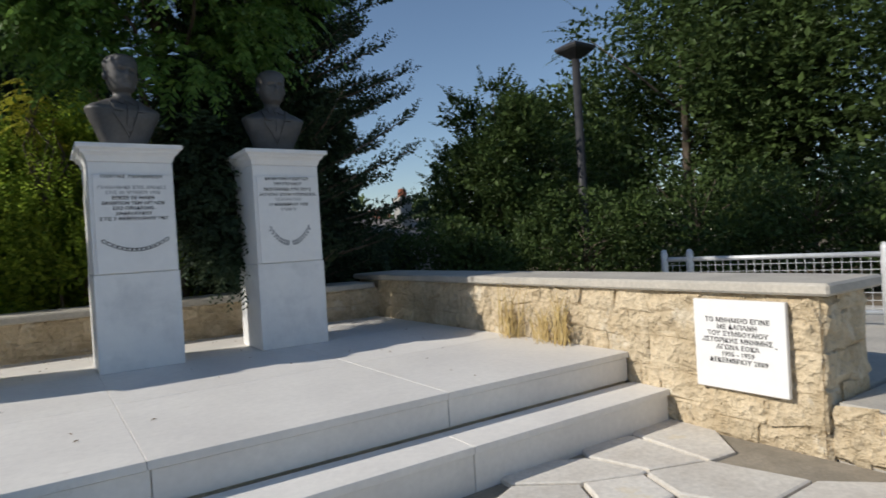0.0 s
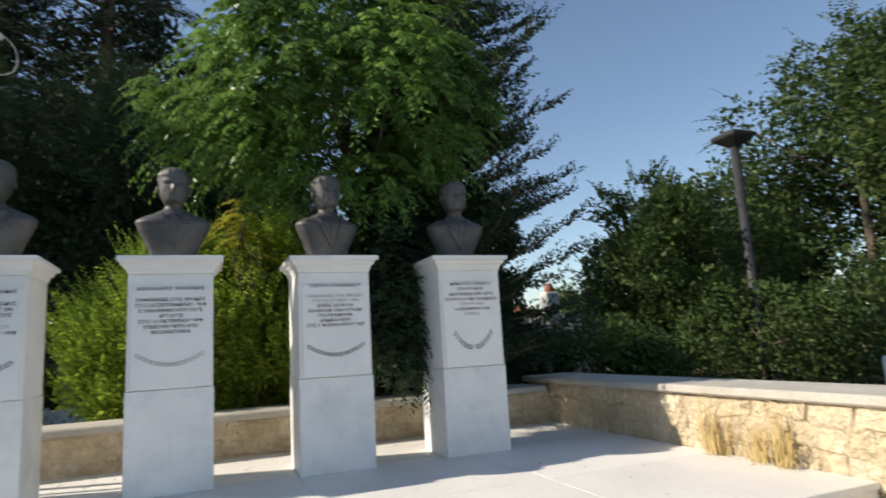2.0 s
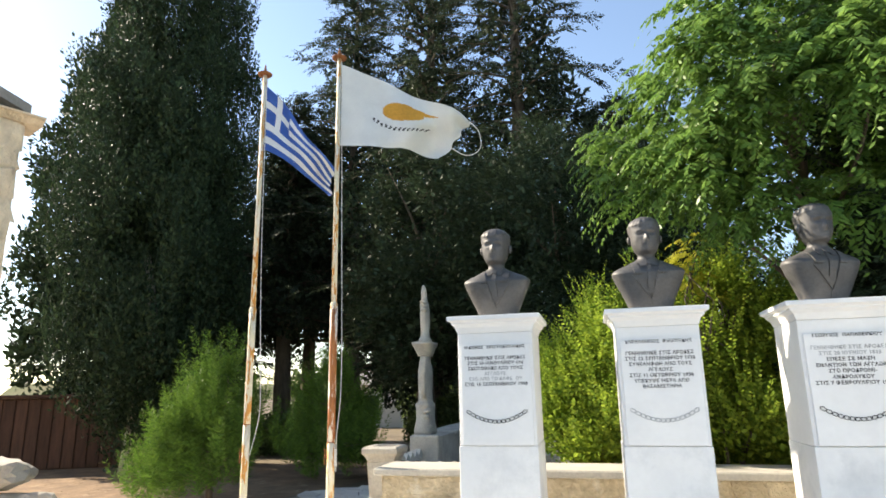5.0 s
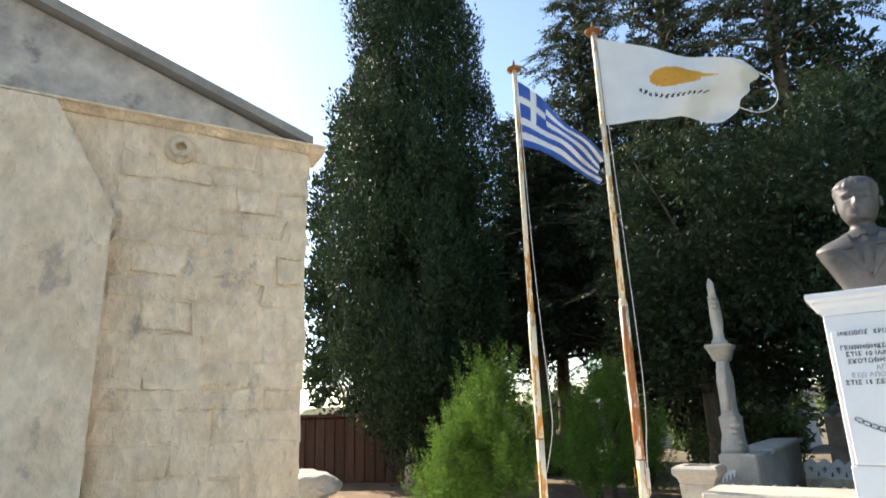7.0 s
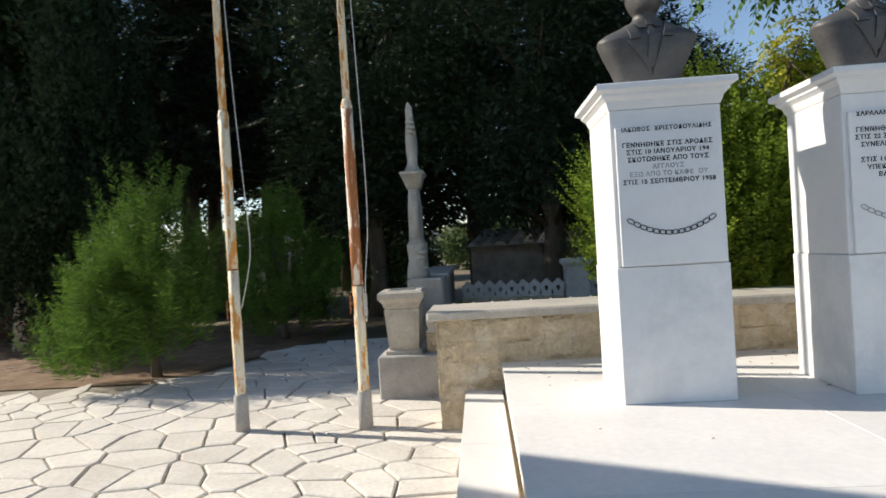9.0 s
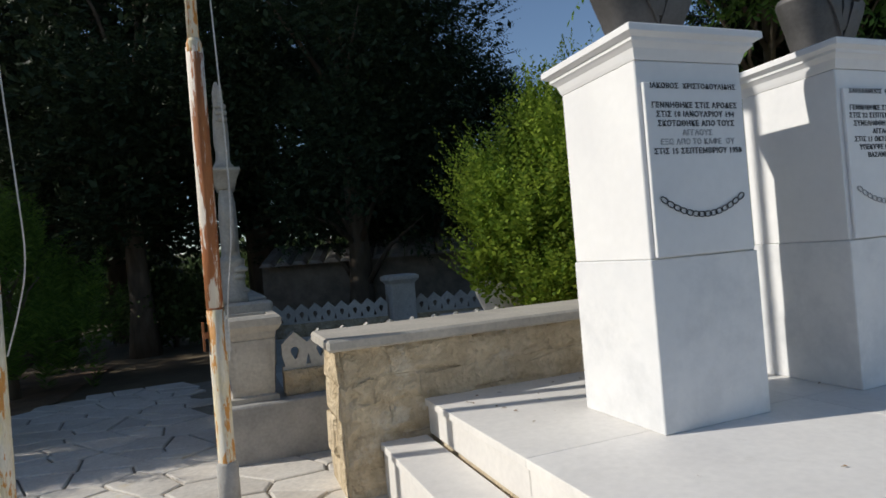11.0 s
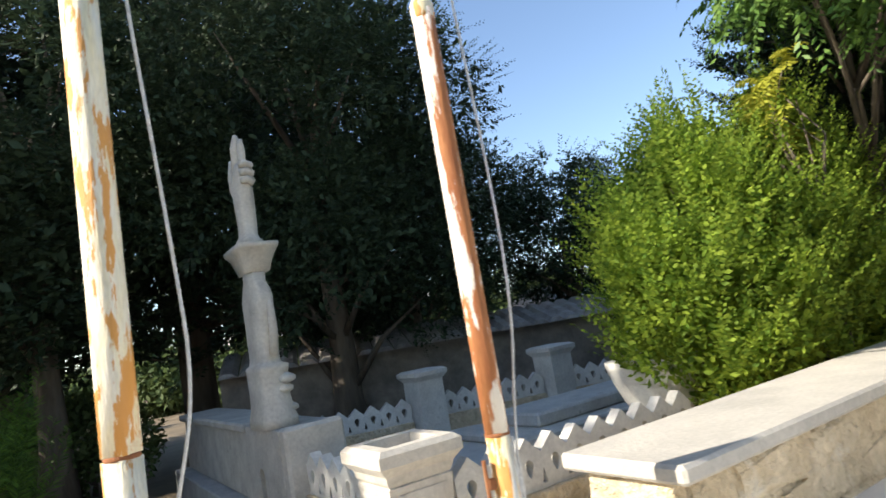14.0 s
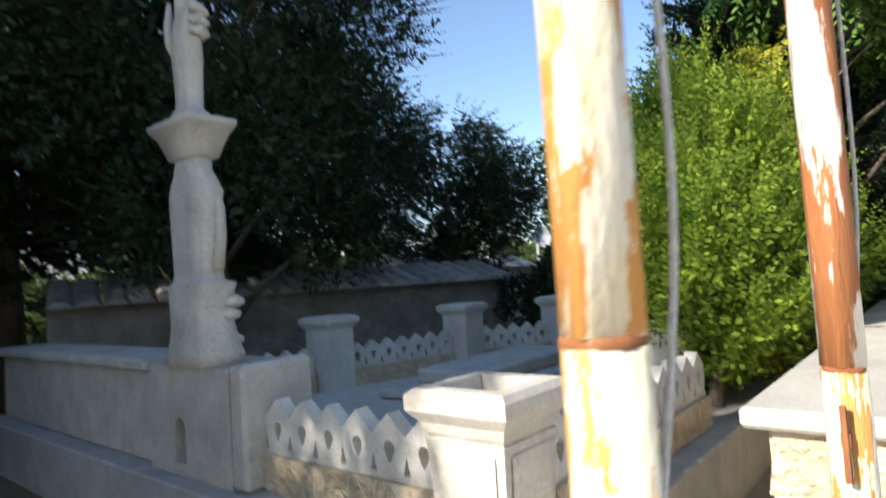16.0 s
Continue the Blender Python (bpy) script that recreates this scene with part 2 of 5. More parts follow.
class Shape:
    """Collects vertices and faces of one mesh."""
    def __init__(self):
        self.v, self.f = [], []

    def add(self, verts, faces):
        k = len(self.v)
        self.v += [tuple(p) for p in verts]
        self.f += [tuple(i + k for i in q) for q in faces]
        return self

    def box(self, x0, y0, z0, x1, y1, z1, c=0.0):
        """A box; c chamfers its edges."""
        if c <= 0:
            v = [(x, y, z) for z in (z0, z1) for y in (y0, y1) for x in (x0, x1)]
            return self.add(v, [(0, 2, 3, 1), (4, 5, 7, 6), (0, 1, 5, 4), (1, 3, 7, 5), (3, 2, 6, 7), (2, 0, 4, 6)])
        bm = bmesh.new()
        bmesh.ops.create_cube(bm, size=1, matrix=Matrix.Translation(((x0 + x1) / 2, (y0 + y1) / 2, (z0 + z1) / 2)) @ Matrix.Diagonal((x1 - x0, y1 - y0, z1 - z0, 1)))
        bmesh.ops.bevel(bm, geom=list(bm.edges), offset=c, segments=1, affect="EDGES", clamp_overlap=True)
        return self.take(bm)

    def take(self, bm):
        bm.verts.index_update()
        self.add([p.co[:] for p in bm.verts], [[p.index for p in q.verts] for q in bm.faces])
        bm.free()
        return self

    def rings(self, rings, close=True, caps=True):
        """A skin over rings of equal length."""
        n, k = len(rings[0]), len(self.v)
        for r in rings:
            self.v += [tuple(p) for p in r]
        for i in range(len(rings) - 1):
            for j in range(n if close else n - 1):
                a, b2 = k + i * n + j, k + i * n + (j + 1) % n
                self.f.append((a, b2, b2 + n, a + n))
        if caps:
            self.f.append(tuple(range(k + n - 1, k - 1, -1)))
            self.f.append(tuple(range(k + (len(rings) - 1) * n, k + len(rings) * n)))
        return self

    def lathe(self, x, y, profile, n=16, squash=1.0, turn=0.0):
        return self.rings([[(x + r * math.cos(turn + 2 * math.pi * i / n), y + squash * r * math.sin(turn + 2 * math.pi * i / n), z) for i in range(n)] for r, z in profile])

    def square(self, x, y, profile, wx=1.0, wy=1.0):
        """A square turned part: half widths over heights."""
        return self.rings([[(x - r * wx, y - r * wy, z), (x + r * wx, y - r * wy, z), (x + r * wx, y + r * wy, z), (x - r * wx, y + r * wy, z)] for r, z in profile])

    def tube(self, pts, r, n=6):
        pts = [Vector(p) for p in pts]
        rr = r if isinstance(r, (list, tuple)) else [r] * len(pts)
        out = []
        for i, p in enumerate(pts):
            d = (pts[min(i + 1, len(pts) - 1)] - pts[max(i - 1, 0)]).normalized()
            a = d.orthogonal().normalized() if i == 0 else (side - d * side.dot(d)).normalized()
            side = a
            b = d.cross(a)
            out.append([p + rr[i] * (math.cos(2 * math.pi * j / n) * a + math.sin(2 * math.pi * j / n) * b) for j in range(n)])
        return self.rings(out)

    def mesh(self, name, mat, smooth=False):
        me = bpy.data.meshes.new(name)
        me.from_pydata(self.v, [], self.f)
        for m in mat if isinstance(mat, (list, tuple)) else [mat]:
            me.materials.append(m)
        if smooth:
            me.polygons.foreach_set("use_smooth", [True] * len(me.polygons))
        me.update()
        return me


def part(name, shape, mat, parent=None, label="", smooth=False):
    ob = new(name, shape.mesh(name, mat, smooth) if isinstance(shape, Shape) else shape)
    if parent is not None:
        ob.parent = parent
    if label:
        ob["label"] = label
    return ob


def thing(name, label, category, group="", kind="", at=None):
    ob = new(name)
    ob.empty_display_size = 0.1
    if at is not None:
        ob.matrix_basis = at
    return tagged(ob, label, category, group, kind)


def structure(name, shape, mat, label, category="", smooth=False):
    return tagged(part(name, shape, mat, smooth=smooth), label, category or name.split("_")[0], kind="structure")


# ---- ground ----
def gz(x):
    t = min(max((x + 1.5) / 4.5, 0), 1)
    return -0.085 + 0.085 * t * t * (3 - 2 * t)


ground = Shape()
xs = [-400, -120, -40, -20, -12, -9, -6, -4, -2, -1, 0, 1, 2, 3, 4, 6, 9, 14, 25, 60, 150, 400]
ys = [-400, -100, -30, -10, -4, 0, 3, 6, 9, 12, 16, 22, 30, 45, 70, 120, 400]
ground.add([(x, y, gz(x) - 0.03 - 0.02 * max(0, y - 14) * (y < 60) - (0.92 if y >= 60 else 0)) for y in ys for x in xs],
           [(j * len(xs) + i, j * len(xs) + i + 1, (j + 1) * len(xs) + i + 1, (j + 1) * len(xs) + i) for j in range(len(ys) - 1) for i in range(len(xs) - 1)])
structure("ground", ground, GROUND, "dry bare ground reaching to the horizon")

# paved court: crazy paving over a mortar bed
bed = Shape()
bed.add([(x, y, gz(x) - 0.012) for y in (-3.0, 2.0, 5.0, 8.2) for x in (-9, -6, -4, -2.5, -1.5, 0, 1.5, 3.36)], [(j * 8 + i, j * 8 + i + 1, j * 8 + i + 9, j * 8 + i + 8) for j in range(3) for i in range(7)])
pavement = structure("pavement", bed, JOINT, "pale crazy paving with dark joints", "pavement")
path_bed = Shape().add([(-5.4, 8.2, -0.096), (-2.95, 8.2, -0.096), (-2.95, 10.4, -0.096), (-4.45, 10.4, -0.096)], [(0, 1, 2, 3)])
part("bed", path_bed, JOINT, pavement)


def voronoi(points, box, gap):
    """Cells round points, clipped by half planes and drawn in by half the gap."""
    pts = np.array(points)
    cells = []
    for i, p in enumerate(pts):
        poly = [(box[0], box[1]), (box[2], box[1]), (box[2], box[3]), (box[0], box[3])]
        d = np.hypot(*(pts - p).T)
        for j in np.argsort(d)[1:22]:
            q = pts[j]
            nrm = (q - p) / d[j]
            lim = (p + q) @ nrm / 2 - gap / 2
            out = []
            for k in range(len(poly)):
                a, b = np.array(poly[k]), np.array(poly[(k + 1) % len(poly)])
                da, db = a @ nrm - lim, b @ nrm - lim
                if da <= 0:
                    out.append(tuple(a))
                if da * db < 0:
                    out.append(tuple(a + (b - a) * da / (da - db)))
            poly = out
            if len(poly) < 3:
                break
        if len(poly) >= 3:
            cells.append(poly)
    return cells


def slab_shape(poly, z0, z1, rim, shape=None):
    s = shape or Shape()
    c = np.mean(poly, 0)
    top = [tuple(np.array(p) + (c - np.array(p)) * min(0.25, rim / max(0.05, np.hypot(*(c - np.array(p)))))) for p in poly]
    n = len(poly)
    k = len(s.v)
    s.v += [(x, y, z0) for x, y in poly] + [(x, y, z1 - rim * 0.5) for x, y in poly] + [(x, y, z1) for x, y in top]
    for lvl in (0, n):
        s.f += [(k + lvl + i, k + lvl + (i + 1) % n, k + lvl + n + (i + 1) % n, k + lvl + n + i) for i in range(n)]
    s.f.append(tuple(range(k + 2 * n, k + 3 * n)))
    return s


def stone_seeds(x0, y0, x1, y1, size, seed):
    r = random.Random(seed)
    out = []
    ny = max(1, round((y1 - y0) / (size * 0.68)))
    for j in range(ny):
        nx = max(1, round((x1 - x0) / size))
        for i in range(nx):
            if r.random() < 0.24:
                continue
            out.append((x0 + (i + 0.5 + r.uniform(-0.48, 0.48) + 0.5 * (j % 2)) * (x1 - x0) / nx, y0 + (j + 0.5 + r.uniform(-0.42, 0.42)) * (y1 - y0) / ny))
    return out


def in_court(c):
    x, y = c
    if y > 8.15:
        return -5.35 + (y - 8.2) * 0.42 < x < -2.98
    return not (x > -2.15 and y > 2.7) and y < 8.15 and not (x < -5.3 and y < 4.9)


# ---- leafy things ----
def leaves(centers, radii, count, size, seed, slim=0.45, hang=0.0, up=0.0, squash=1.0, fold=0.25):
    """Small folded blades scattered through clumps, thicker towards the outside of each."""
    g = np.random.default_rng(seed)
    centers, radii = np.array(centers, float), np.array(radii, float)
    which = g.choice(len(centers), count, p=radii ** 2 / (radii ** 2).sum())
    d = g.normal(size=(count, 3))
    d /= np.linalg.norm(d, axis=1)[:, None]
    rad = radii[which] * g.uniform(0.25, 1.0, count) ** 0.5
    p = centers[which] + d * rad[:, None] * (1, 1, squash)
    u = g.normal(size=(count, 3)) * 0.7 + d * 0.6
    u[:, 2] += up - hang
    u /= np.linalg.norm(u, axis=1)[:, None]
    w = np.cross(u, g.normal(size=(count, 3)))
    w /= np.linalg.norm(w, axis=1)[:, None]
    nn = np.cross(u, w)
    s = size * g.uniform(0.6, 1.4, count)[:, None]
    a, b = p, p + u * s
    mid = p + u * s * 0.5
    c1, c2 = mid + w * s * slim * 0.5 + nn * s * fold * 0.3, mid - w * s * slim * 0.5 + nn * s * fold * 0.3
    v = np.stack([a, c1, b, c2], 1).reshape(-1, 3)
    f = np.arange(count * 4).reshape(-1, 4)
    tri = np.concatenate([f[:, [0, 1, 2]], f[:, [0, 2, 3]]], 1).reshape(-1, 3)
    return v, tri


def sprays(base, way, length, n, size, seed, flat=True, droop=0.0, slim=0.35, forward=0.6):
    """Leafy shoots: leaflets in two rows (flat) or all round a curved axis."""
    g = np.random.default_rng(seed)
    base, way = np.array(base, float), np.array(way, float)
    way /= np.linalg.norm(way, axis=1)[:, None]
    k = len(base)
    length = np.broadcast_to(length, (k,)) * g.uniform(0.7, 1.3, k)
    side = np.cross(way, (0, 0, 1.0) + g.normal(size=(k, 3)) * 0.25)
    side /= np.linalg.norm(side, axis=1)[:, None] + 1e-9
    t = (np.arange(n) + 0.5) / n
    pos = base[:, None] + way[:, None] * (length[:, None] * t)[:, :, None]
    pos[:, :, 2] -= droop * length[:, None] * t ** 2
    ax = way[:, None] + np.stack([0 * t, 0 * t, -2 * droop * t], 1)[None]
    ax /= np.linalg.norm(ax, axis=2)[:, :, None]
    if flat:
        sg = np.where(np.arange(n) % 2, 1.0, -1.0)[None, :, None]
        lat = side[:, None] * sg + g.normal(size=(k, n, 3)) * 0.18
        lat[:, :, 2] -= droop * 0.7
    else:
        lat = np.cross(ax, g.normal(size=(k, n, 3)))
        lat /= np.linalg.norm(lat, axis=2)[:, :, None] + 1e-9
    u = ax * forward + lat
    u /= np.linalg.norm(u, axis=2)[:, :, None]
    s = size * (1.1 - 0.55 * t)[None, :, None] * g.uniform(0.75, 1.25, (k, n, 1))
    w = np.cross(u, g.normal(size=(k, n, 3)) * 0.5 + np.cross(ax, lat))
    w /= np.linalg.norm(w, axis=2)[:, :, None] + 1e-9
    mid = pos + u * s * 0.5
    v = np.stack([pos, mid + w * s * slim * 0.5, pos + u * s, mid - w * s * slim * 0.5], 2).reshape(-1, 3)
    f = np.arange(k * n * 4).reshape(-1, 4)
    return v, np.concatenate([f[:, [0, 1, 2]], f[:, [0, 2, 3]]], 1).reshape(-1, 3)


def shoots(c, rad, count, seed, up=0.5, out=0.8, hang=0.0, core=0.3):
    """Bases and ways of shoots on the outside of clumps, pointing away from the crown's axis."""
    g = np.random.default_rng(seed)
    c, rad = np.array(c, float), np.array(rad, float)
    i = g.choice(len(c), count, p=rad ** 1.6 / (rad ** 1.6).sum())
    d = g.normal(size=(count, 3))
    d /= np.linalg.norm(d, axis=1)[:, None]
    base = c[i] + d * rad[i][:, None] * g.uniform(core, 0.95, count)[:, None]
    away = base * (1, 1, 0)
    away /= np.linalg.norm(away, axis=1)[:, None] + 0.05
    way = d * 0.5 + away * out + g.normal(size=(count, 3)) * 0.25
    way[:, 2] += up - hang
    return base, way


def boughs(h0, h1, radius, n, twigs, seed, rise=0.35, droop=0.25, power=0.75, tip=0.25):
    """Limbs standing out of an upright trunk: their tubes, and bases, ways and lengths of the twigs along them."""
    r = random.Random(seed)
    wood, base, way, length = Shape(), [], [], []
    for i in range(n):
        t = (i + r.random()) / n
        a = i * 2.4 + r.uniform(-0.5, 0.5)
        ln = (radius * (1 - t) ** power + tip) * r.uniform(0.6, 1.15)
        d = Vector((math.cos(a), math.sin(a), 0))
        side = Vector((-d.y, d.x, 0))
        z = h0 + (h1 - h0) * t
        up = rise * r.uniform(0.4, 1.5)
        bend = r.uniform(-0.25, 0.25)
        at = lambda q: d * ln * q + side * bend * ln * q * q + Vector((0, 0, z + up * ln * q - droop * ln * q * q))
        wood.tube([at(q) for q in (0, 0.35, 0.7, 1)], [0.012 + 0.014 * ln, 0.010 + 0.008 * ln, 0.010, 0.004], 5)
        for k in range(twigs):
            q = 0.22 + 0.78 * (k + r.random()) / twigs
            p = at(q)
            tan = (at(min(1, q + 0.05)) - at(q - 0.05)).normalized()
            base.append(p)
            way.append(tan * r.uniform(0.5, 1.1) + side * r.uniform(-1, 1) * (1.15 - 0.8 * q) + Vector((0, 0, r.uniform(-0.25, 0.45))))
            length.append(1.25 - 0.6 * q)
    return wood, base, way, np.array(length)


def bough_tree(name, label, x, y, h0, h1, radius, mat, n, twigs, twig, leaflets, leaf, seed, trunk=0.2, rise=0.35, droop=0.25, power=0.75, tip=0.25, slim=0.4, core=0, core_leaf=0.1, z=None, hang=0.1, flat=True):
    """A conifer: trunk, limbs and flat leafy twigs along every limb."""
    t = thing(name, label, "tree", at=pose(x, y, gz(x) - 0.04 if z is None else z))
    wood, base, way, length = boughs(h0, h1, radius, n, twigs, seed, rise, droop, power, tip)
    wood.tube([(0.05 * math.sin(i + seed), 0.05 * math.cos(i * 1.7 + seed), h1 * 0.97 * i / 7) for i in range(8)], [trunk * (1.25 - 1.1 * i / 7) + 0.012 for i in range(8)], 9)
    part("trunk", wood, BARK, t, smooth=True)
    chunks = [sprays(base, way, twig * length, leaflets, leaf, seed + 300, flat, hang, slim)]
    if core:
        c, rad = clumps("cone", h0, h1, radius * 0.62, 90, seed)
        chunks.append(leaves(c, rad, core, core_leaf, seed, 0.5))
    part("crown", leaf_mesh("crown", chunks, mat), None, t)
    return t


def leaf_mesh(name, chunks, mat):
    me = bpy.data.meshes.new(name)
    v = np.concatenate([c[0] for c in chunks])
    off, fs = 0, []
    for cv, cf in chunks:
        fs.append(cf + off)
        off += len(cv)
    f = np.concatenate(fs)
    me.vertices.add(len(v))
    me.vertices.foreach_set("co", v.ravel())
    me.loops.add(len(f) * 3)
    me.loops.foreach_set("vertex_index", f.ravel().astype(np.int32))
    me.polygons.add(len(f))
    me.polygons.foreach_set("loop_start", np.arange(0, len(f) * 3, 3, dtype=np.int32))
    me.polygons.foreach_set("loop_total", np.full(len(f), 3, dtype=np.int32))
    me.update(calc_edges=True)
    me.materials.append(mat)
    return me


def clumps(kind, h0, h1, radius, n, seed, top=0.1):
    """Clump centres of a crown: cone, column, dome or spread."""
    r = random.Random(seed)
    c, rad = [], []
    for i in range(n):
        t = (i + r.random()) / n
        z = h0 + (h1 - h0) * t
        if kind == "cone":
            w = radius * (1 - t) ** 0.8 + top
        elif kind == "cypress":
            w = float(np.interp(t, (0, 0.12, 0.36, 0.55, 0.72, 0.82, 0.93, 1), (0.35, 0.9, 1.0, 0.93, 0.72, 0.5, 0.24, 0.05))) * radius
            a = r.uniform(0, 2 * math.pi)
            q = w * math.sqrt(r.uniform(0.05, 0.95))
            c.append((q * math.cos(a), q * math.sin(a), z))
            rad.append(r.uniform(0.22, 0.42) if t < 0.85 else r.uniform(0.12, 0.25))
            continue
        elif kind == "column":
            w = radius * min(1.0, 0.55 + 3 * t) * (1.0 if t < 0.5 else max(0.08, 1 - (t - 0.5) ** 1.6 * 2.6))
        else:
            w = radius * math.sqrt(max(0.03, 1 - (2 * t - 0.9) ** 2))
        a = r.uniform(0, 2 * math.pi)
        q = w * math.sqrt(r.uniform(0.15, 1.0))
        c.append((q * math.cos(a), q * math.sin(a), z + r.uniform(-0.1, 0.1) * (h1 - h0) / 3))
        rad.append(max(0.12, w * r.uniform(0.28, 0.5)))
    return c, rad


def trunk_shape(h, r0, r1, limbs, seed, lean=0.1):
    r = random.Random(seed)
    s = Shape()
    pts = [(lean * math.sin(i * 1.3 + seed) * i / 6, lean * math.cos(i * 0.9 + seed) * i / 6, h * i / 6) for i in range(7)]
    s.tube(pts, [r0 * (1.25 if i == 0 else 1) + (r1 - r0) * i / 6 for i in range(7)], 9)
    for c in limbs:
        k = max(1, min(5, int(6 * 0.75 * c[2] / max(h, 0.1))))
        a, b = Vector(pts[k]), Vector(c)
        m = a.lerp(b, 0.5) + Vector((r.uniform(-0.15, 0.15), r.uniform(-0.15, 0.15), 0.12))
        s.tube([a, m, b], [r1 * 0.8 + 0.01, r1 * 0.5 + 0.006, 0.006], 5)
    return s


def tree(name, label, x, y, kind, h0, h1, radius, mat, bark=BARK, count=9000, leaf=0.12, n=40, seed=1, trunk=0.15, slim=0.45, hang=0.0, up=0.0, squash=1.0, z=None, category="tree", lean=0.1, stretch=1.0, extra=(), shoot=None, leaders=0, offset=(0.0, 0.0)):
    c, rad = clumps(kind, h0, h1, radius, n, seed)
    if stretch != 1.0:
        c = [(a * stretch, b, d) for a, b, d in c]
    c = [(a + offset[0], b + offset[1], d) for a, b, d in c]
    for e in extra:
        c.append(e[:3])
        rad.append(e[3])
    t = thing(name, label, category, at=pose(x, y, gz(x) - 0.04 if z is None else z))
    r = random.Random(seed)
    part("trunk", trunk_shape(h0 + (h1 - h0) * {"cone": 0.85, "column": 0.85, "cypress": 0.25}.get(kind, 0.55), trunk, trunk * 0.25, [] if kind == "cypress" else r.sample(c, min(len(c), 14)), seed, lean), bark, t, smooth=True)
    chunks = [leaves(c, rad, count, leaf, seed, slim, hang, up, squash)] if count else []
    if shoot:
        k, ln, nl, sz, flat, droop, sl, up2, out2 = shoot
        b, w = shoots(c, rad, k, seed + 500, up2, out2)
        chunks.append(sprays(b, w, ln, nl, sz, seed + 900, flat, droop, sl))
    if leaders:
        top = [(a, b, d) for a, b, d in c if d > h0 + 0.45 * (h1 - h0)]
        g = np.random.default_rng(seed + 7)
        b = np.array([top[i] for i in g.integers(0, len(top), leaders)])
        w = np.stack([g.normal(0, 0.25, leaders), g.normal(0, 0.25, leaders), np.ones(leaders)], 1)
        chunks.append(sprays(b, w, 0.55, 40, 0.05, seed + 8, False, 0.0, 0.4, 1.0))
    part("crown", leaf_mesh("crown", chunks, mat), None, t)
    return t


# ---- stone walls ----
PIECES = []


def courses(u0, u1, z0, z1, seed, hmin=0.13, hmax=0.24, lmin=0.18, lmax=0.5):
    """Rows of rough blocks between u0, u1 and z0, z1."""
    r = random.Random(seed)
    out, z = [], z0
    while z < z1 - 0.03:
        h = min(r.uniform(hmin, hmax), z1 - z)
        if z1 - z - h < 0.07:
            h = z1 - z
        u = u0
        while u < u1 - 0.02:
            w = min(r.uniform(lmin, lmax), u1 - u)
            if u1 - u - w < 0.12:
                w = u1 - u
            out.append((u, z, w, h))
            u += w
        z += h
    return out


def block(w, h, d, seed, gap=0.012, rough=0.012):
    """One rough-faced block, its face towards -y, in a frame from its lower corner."""
    r = random.Random(seed)
    j = lambda a: r.uniform(-a, a)
    g = gap
    base = [(g, 0, g), (w - g, 0, g), (w - g, 0, h - g), (g, 0, h - g)]
    mid = [(x + j(rough), -d * 0.6, z + j(rough)) for x, y, z in base]
    inx = [(0.022 if i in (0, 3) else -0.022) for i in range(4)]
    inz = [(0.018 if i < 2 else -0.018) for i in range(4)]
    face = [(mid[i][0] + inx[i] + j(rough), -d + j(rough * 0.6), mid[i][2] + inz[i] + j(rough)) for i in range(4)]
    c = (w / 2 + j(w * 0.15), -d - r.uniform(0.0, 0.012), h / 2 + j(h * 0.15))
    v = base + mid + face + [c]
    f = []
    for lvl in (0, 4):
        f += [(lvl + i, lvl + (i + 1) % 4, lvl + 4 + (i + 1) % 4, lvl + 4 + i) for i in range(4)]
    f += [(8 + i, 8 + (i + 1) % 4, 12) for i in range(4)]
    return v, f


def lay_stones(parent, m, rows, seed, mat, depth=0.022, name="stone", gap=0.012, rough=0.012):
    """Blocks as pieces of a wall, laid when the large things stand."""
    PIECES.append((parent, m, rows, seed, mat, depth, name, gap, rough))


# memorial wall: back run, right run, copings
WZ = 0.66
wall_back = structure("wall_back", Shape().box(-2.36, 6.17, -0.2, 3.36, 6.58, WZ), MORTAR, "low limestone wall behind the monument", "wall")
lay_stones(wall_back, Matrix.Translation((-2.36, 6.17, -0.1)), courses(0, 5.72, 0, WZ + 0.1, 11, 0.10, 0.2, 0.12, 0.5), 11, STONE, 0.014, "stone", 0.003, 0.024)
lay_stones(wall_back, Matrix.Translation((-2.36, 6.58, -0.1)) @ Matrix.Rotation(radians(-90), 4, "Z"), courses(0, 0.41, 0, WZ + 0.1, 12, 0.14, 0.24, 0.2, 0.4), 12, STONE, 0.024, "stone", 0.003, 0.014)
wall_right = structure("wall_right", Shape().box(3.36, 1.85, -0.2, 3.8, 6.58, 0.74), MORTAR, "low limestone wall carrying a marble plaque", "wall")
lay_stones(wall_right, Matrix.Translation((3.36, 6.17, -0.02)) @ Matrix.Rotation(radians(-90), 4, "Z"), courses(0, 4.32, 0, 0.755, 13, 0.10, 0.21, 0.10, 0.36), 13, STONE, 0.013, "stone", 0.001, 0.026)
lay_stones(wall_right, Matrix.Translation((3.36, 1.85, -0.02)), courses(0, 0.44, 0, 0.755, 14, 0.10, 0.21, 0.12, 0.3), 14, STONE, 0.020, "stone", 0.004, 0.026)
coping = Shape().box(-2.43, 6.11, WZ, 3.30, 6.64, WZ + 0.06, 0.012)
structure("coping_back", coping, CAPSTONE, "weathered flat coping slab on the low wall", "coping")
structure("coping_right", Shape().box(3.303, 1.78, 0.741, 3.87, 6.64, 0.80, 0.012), CAPSTONE, "weathered flat coping slab on the plaque wall", "coping")
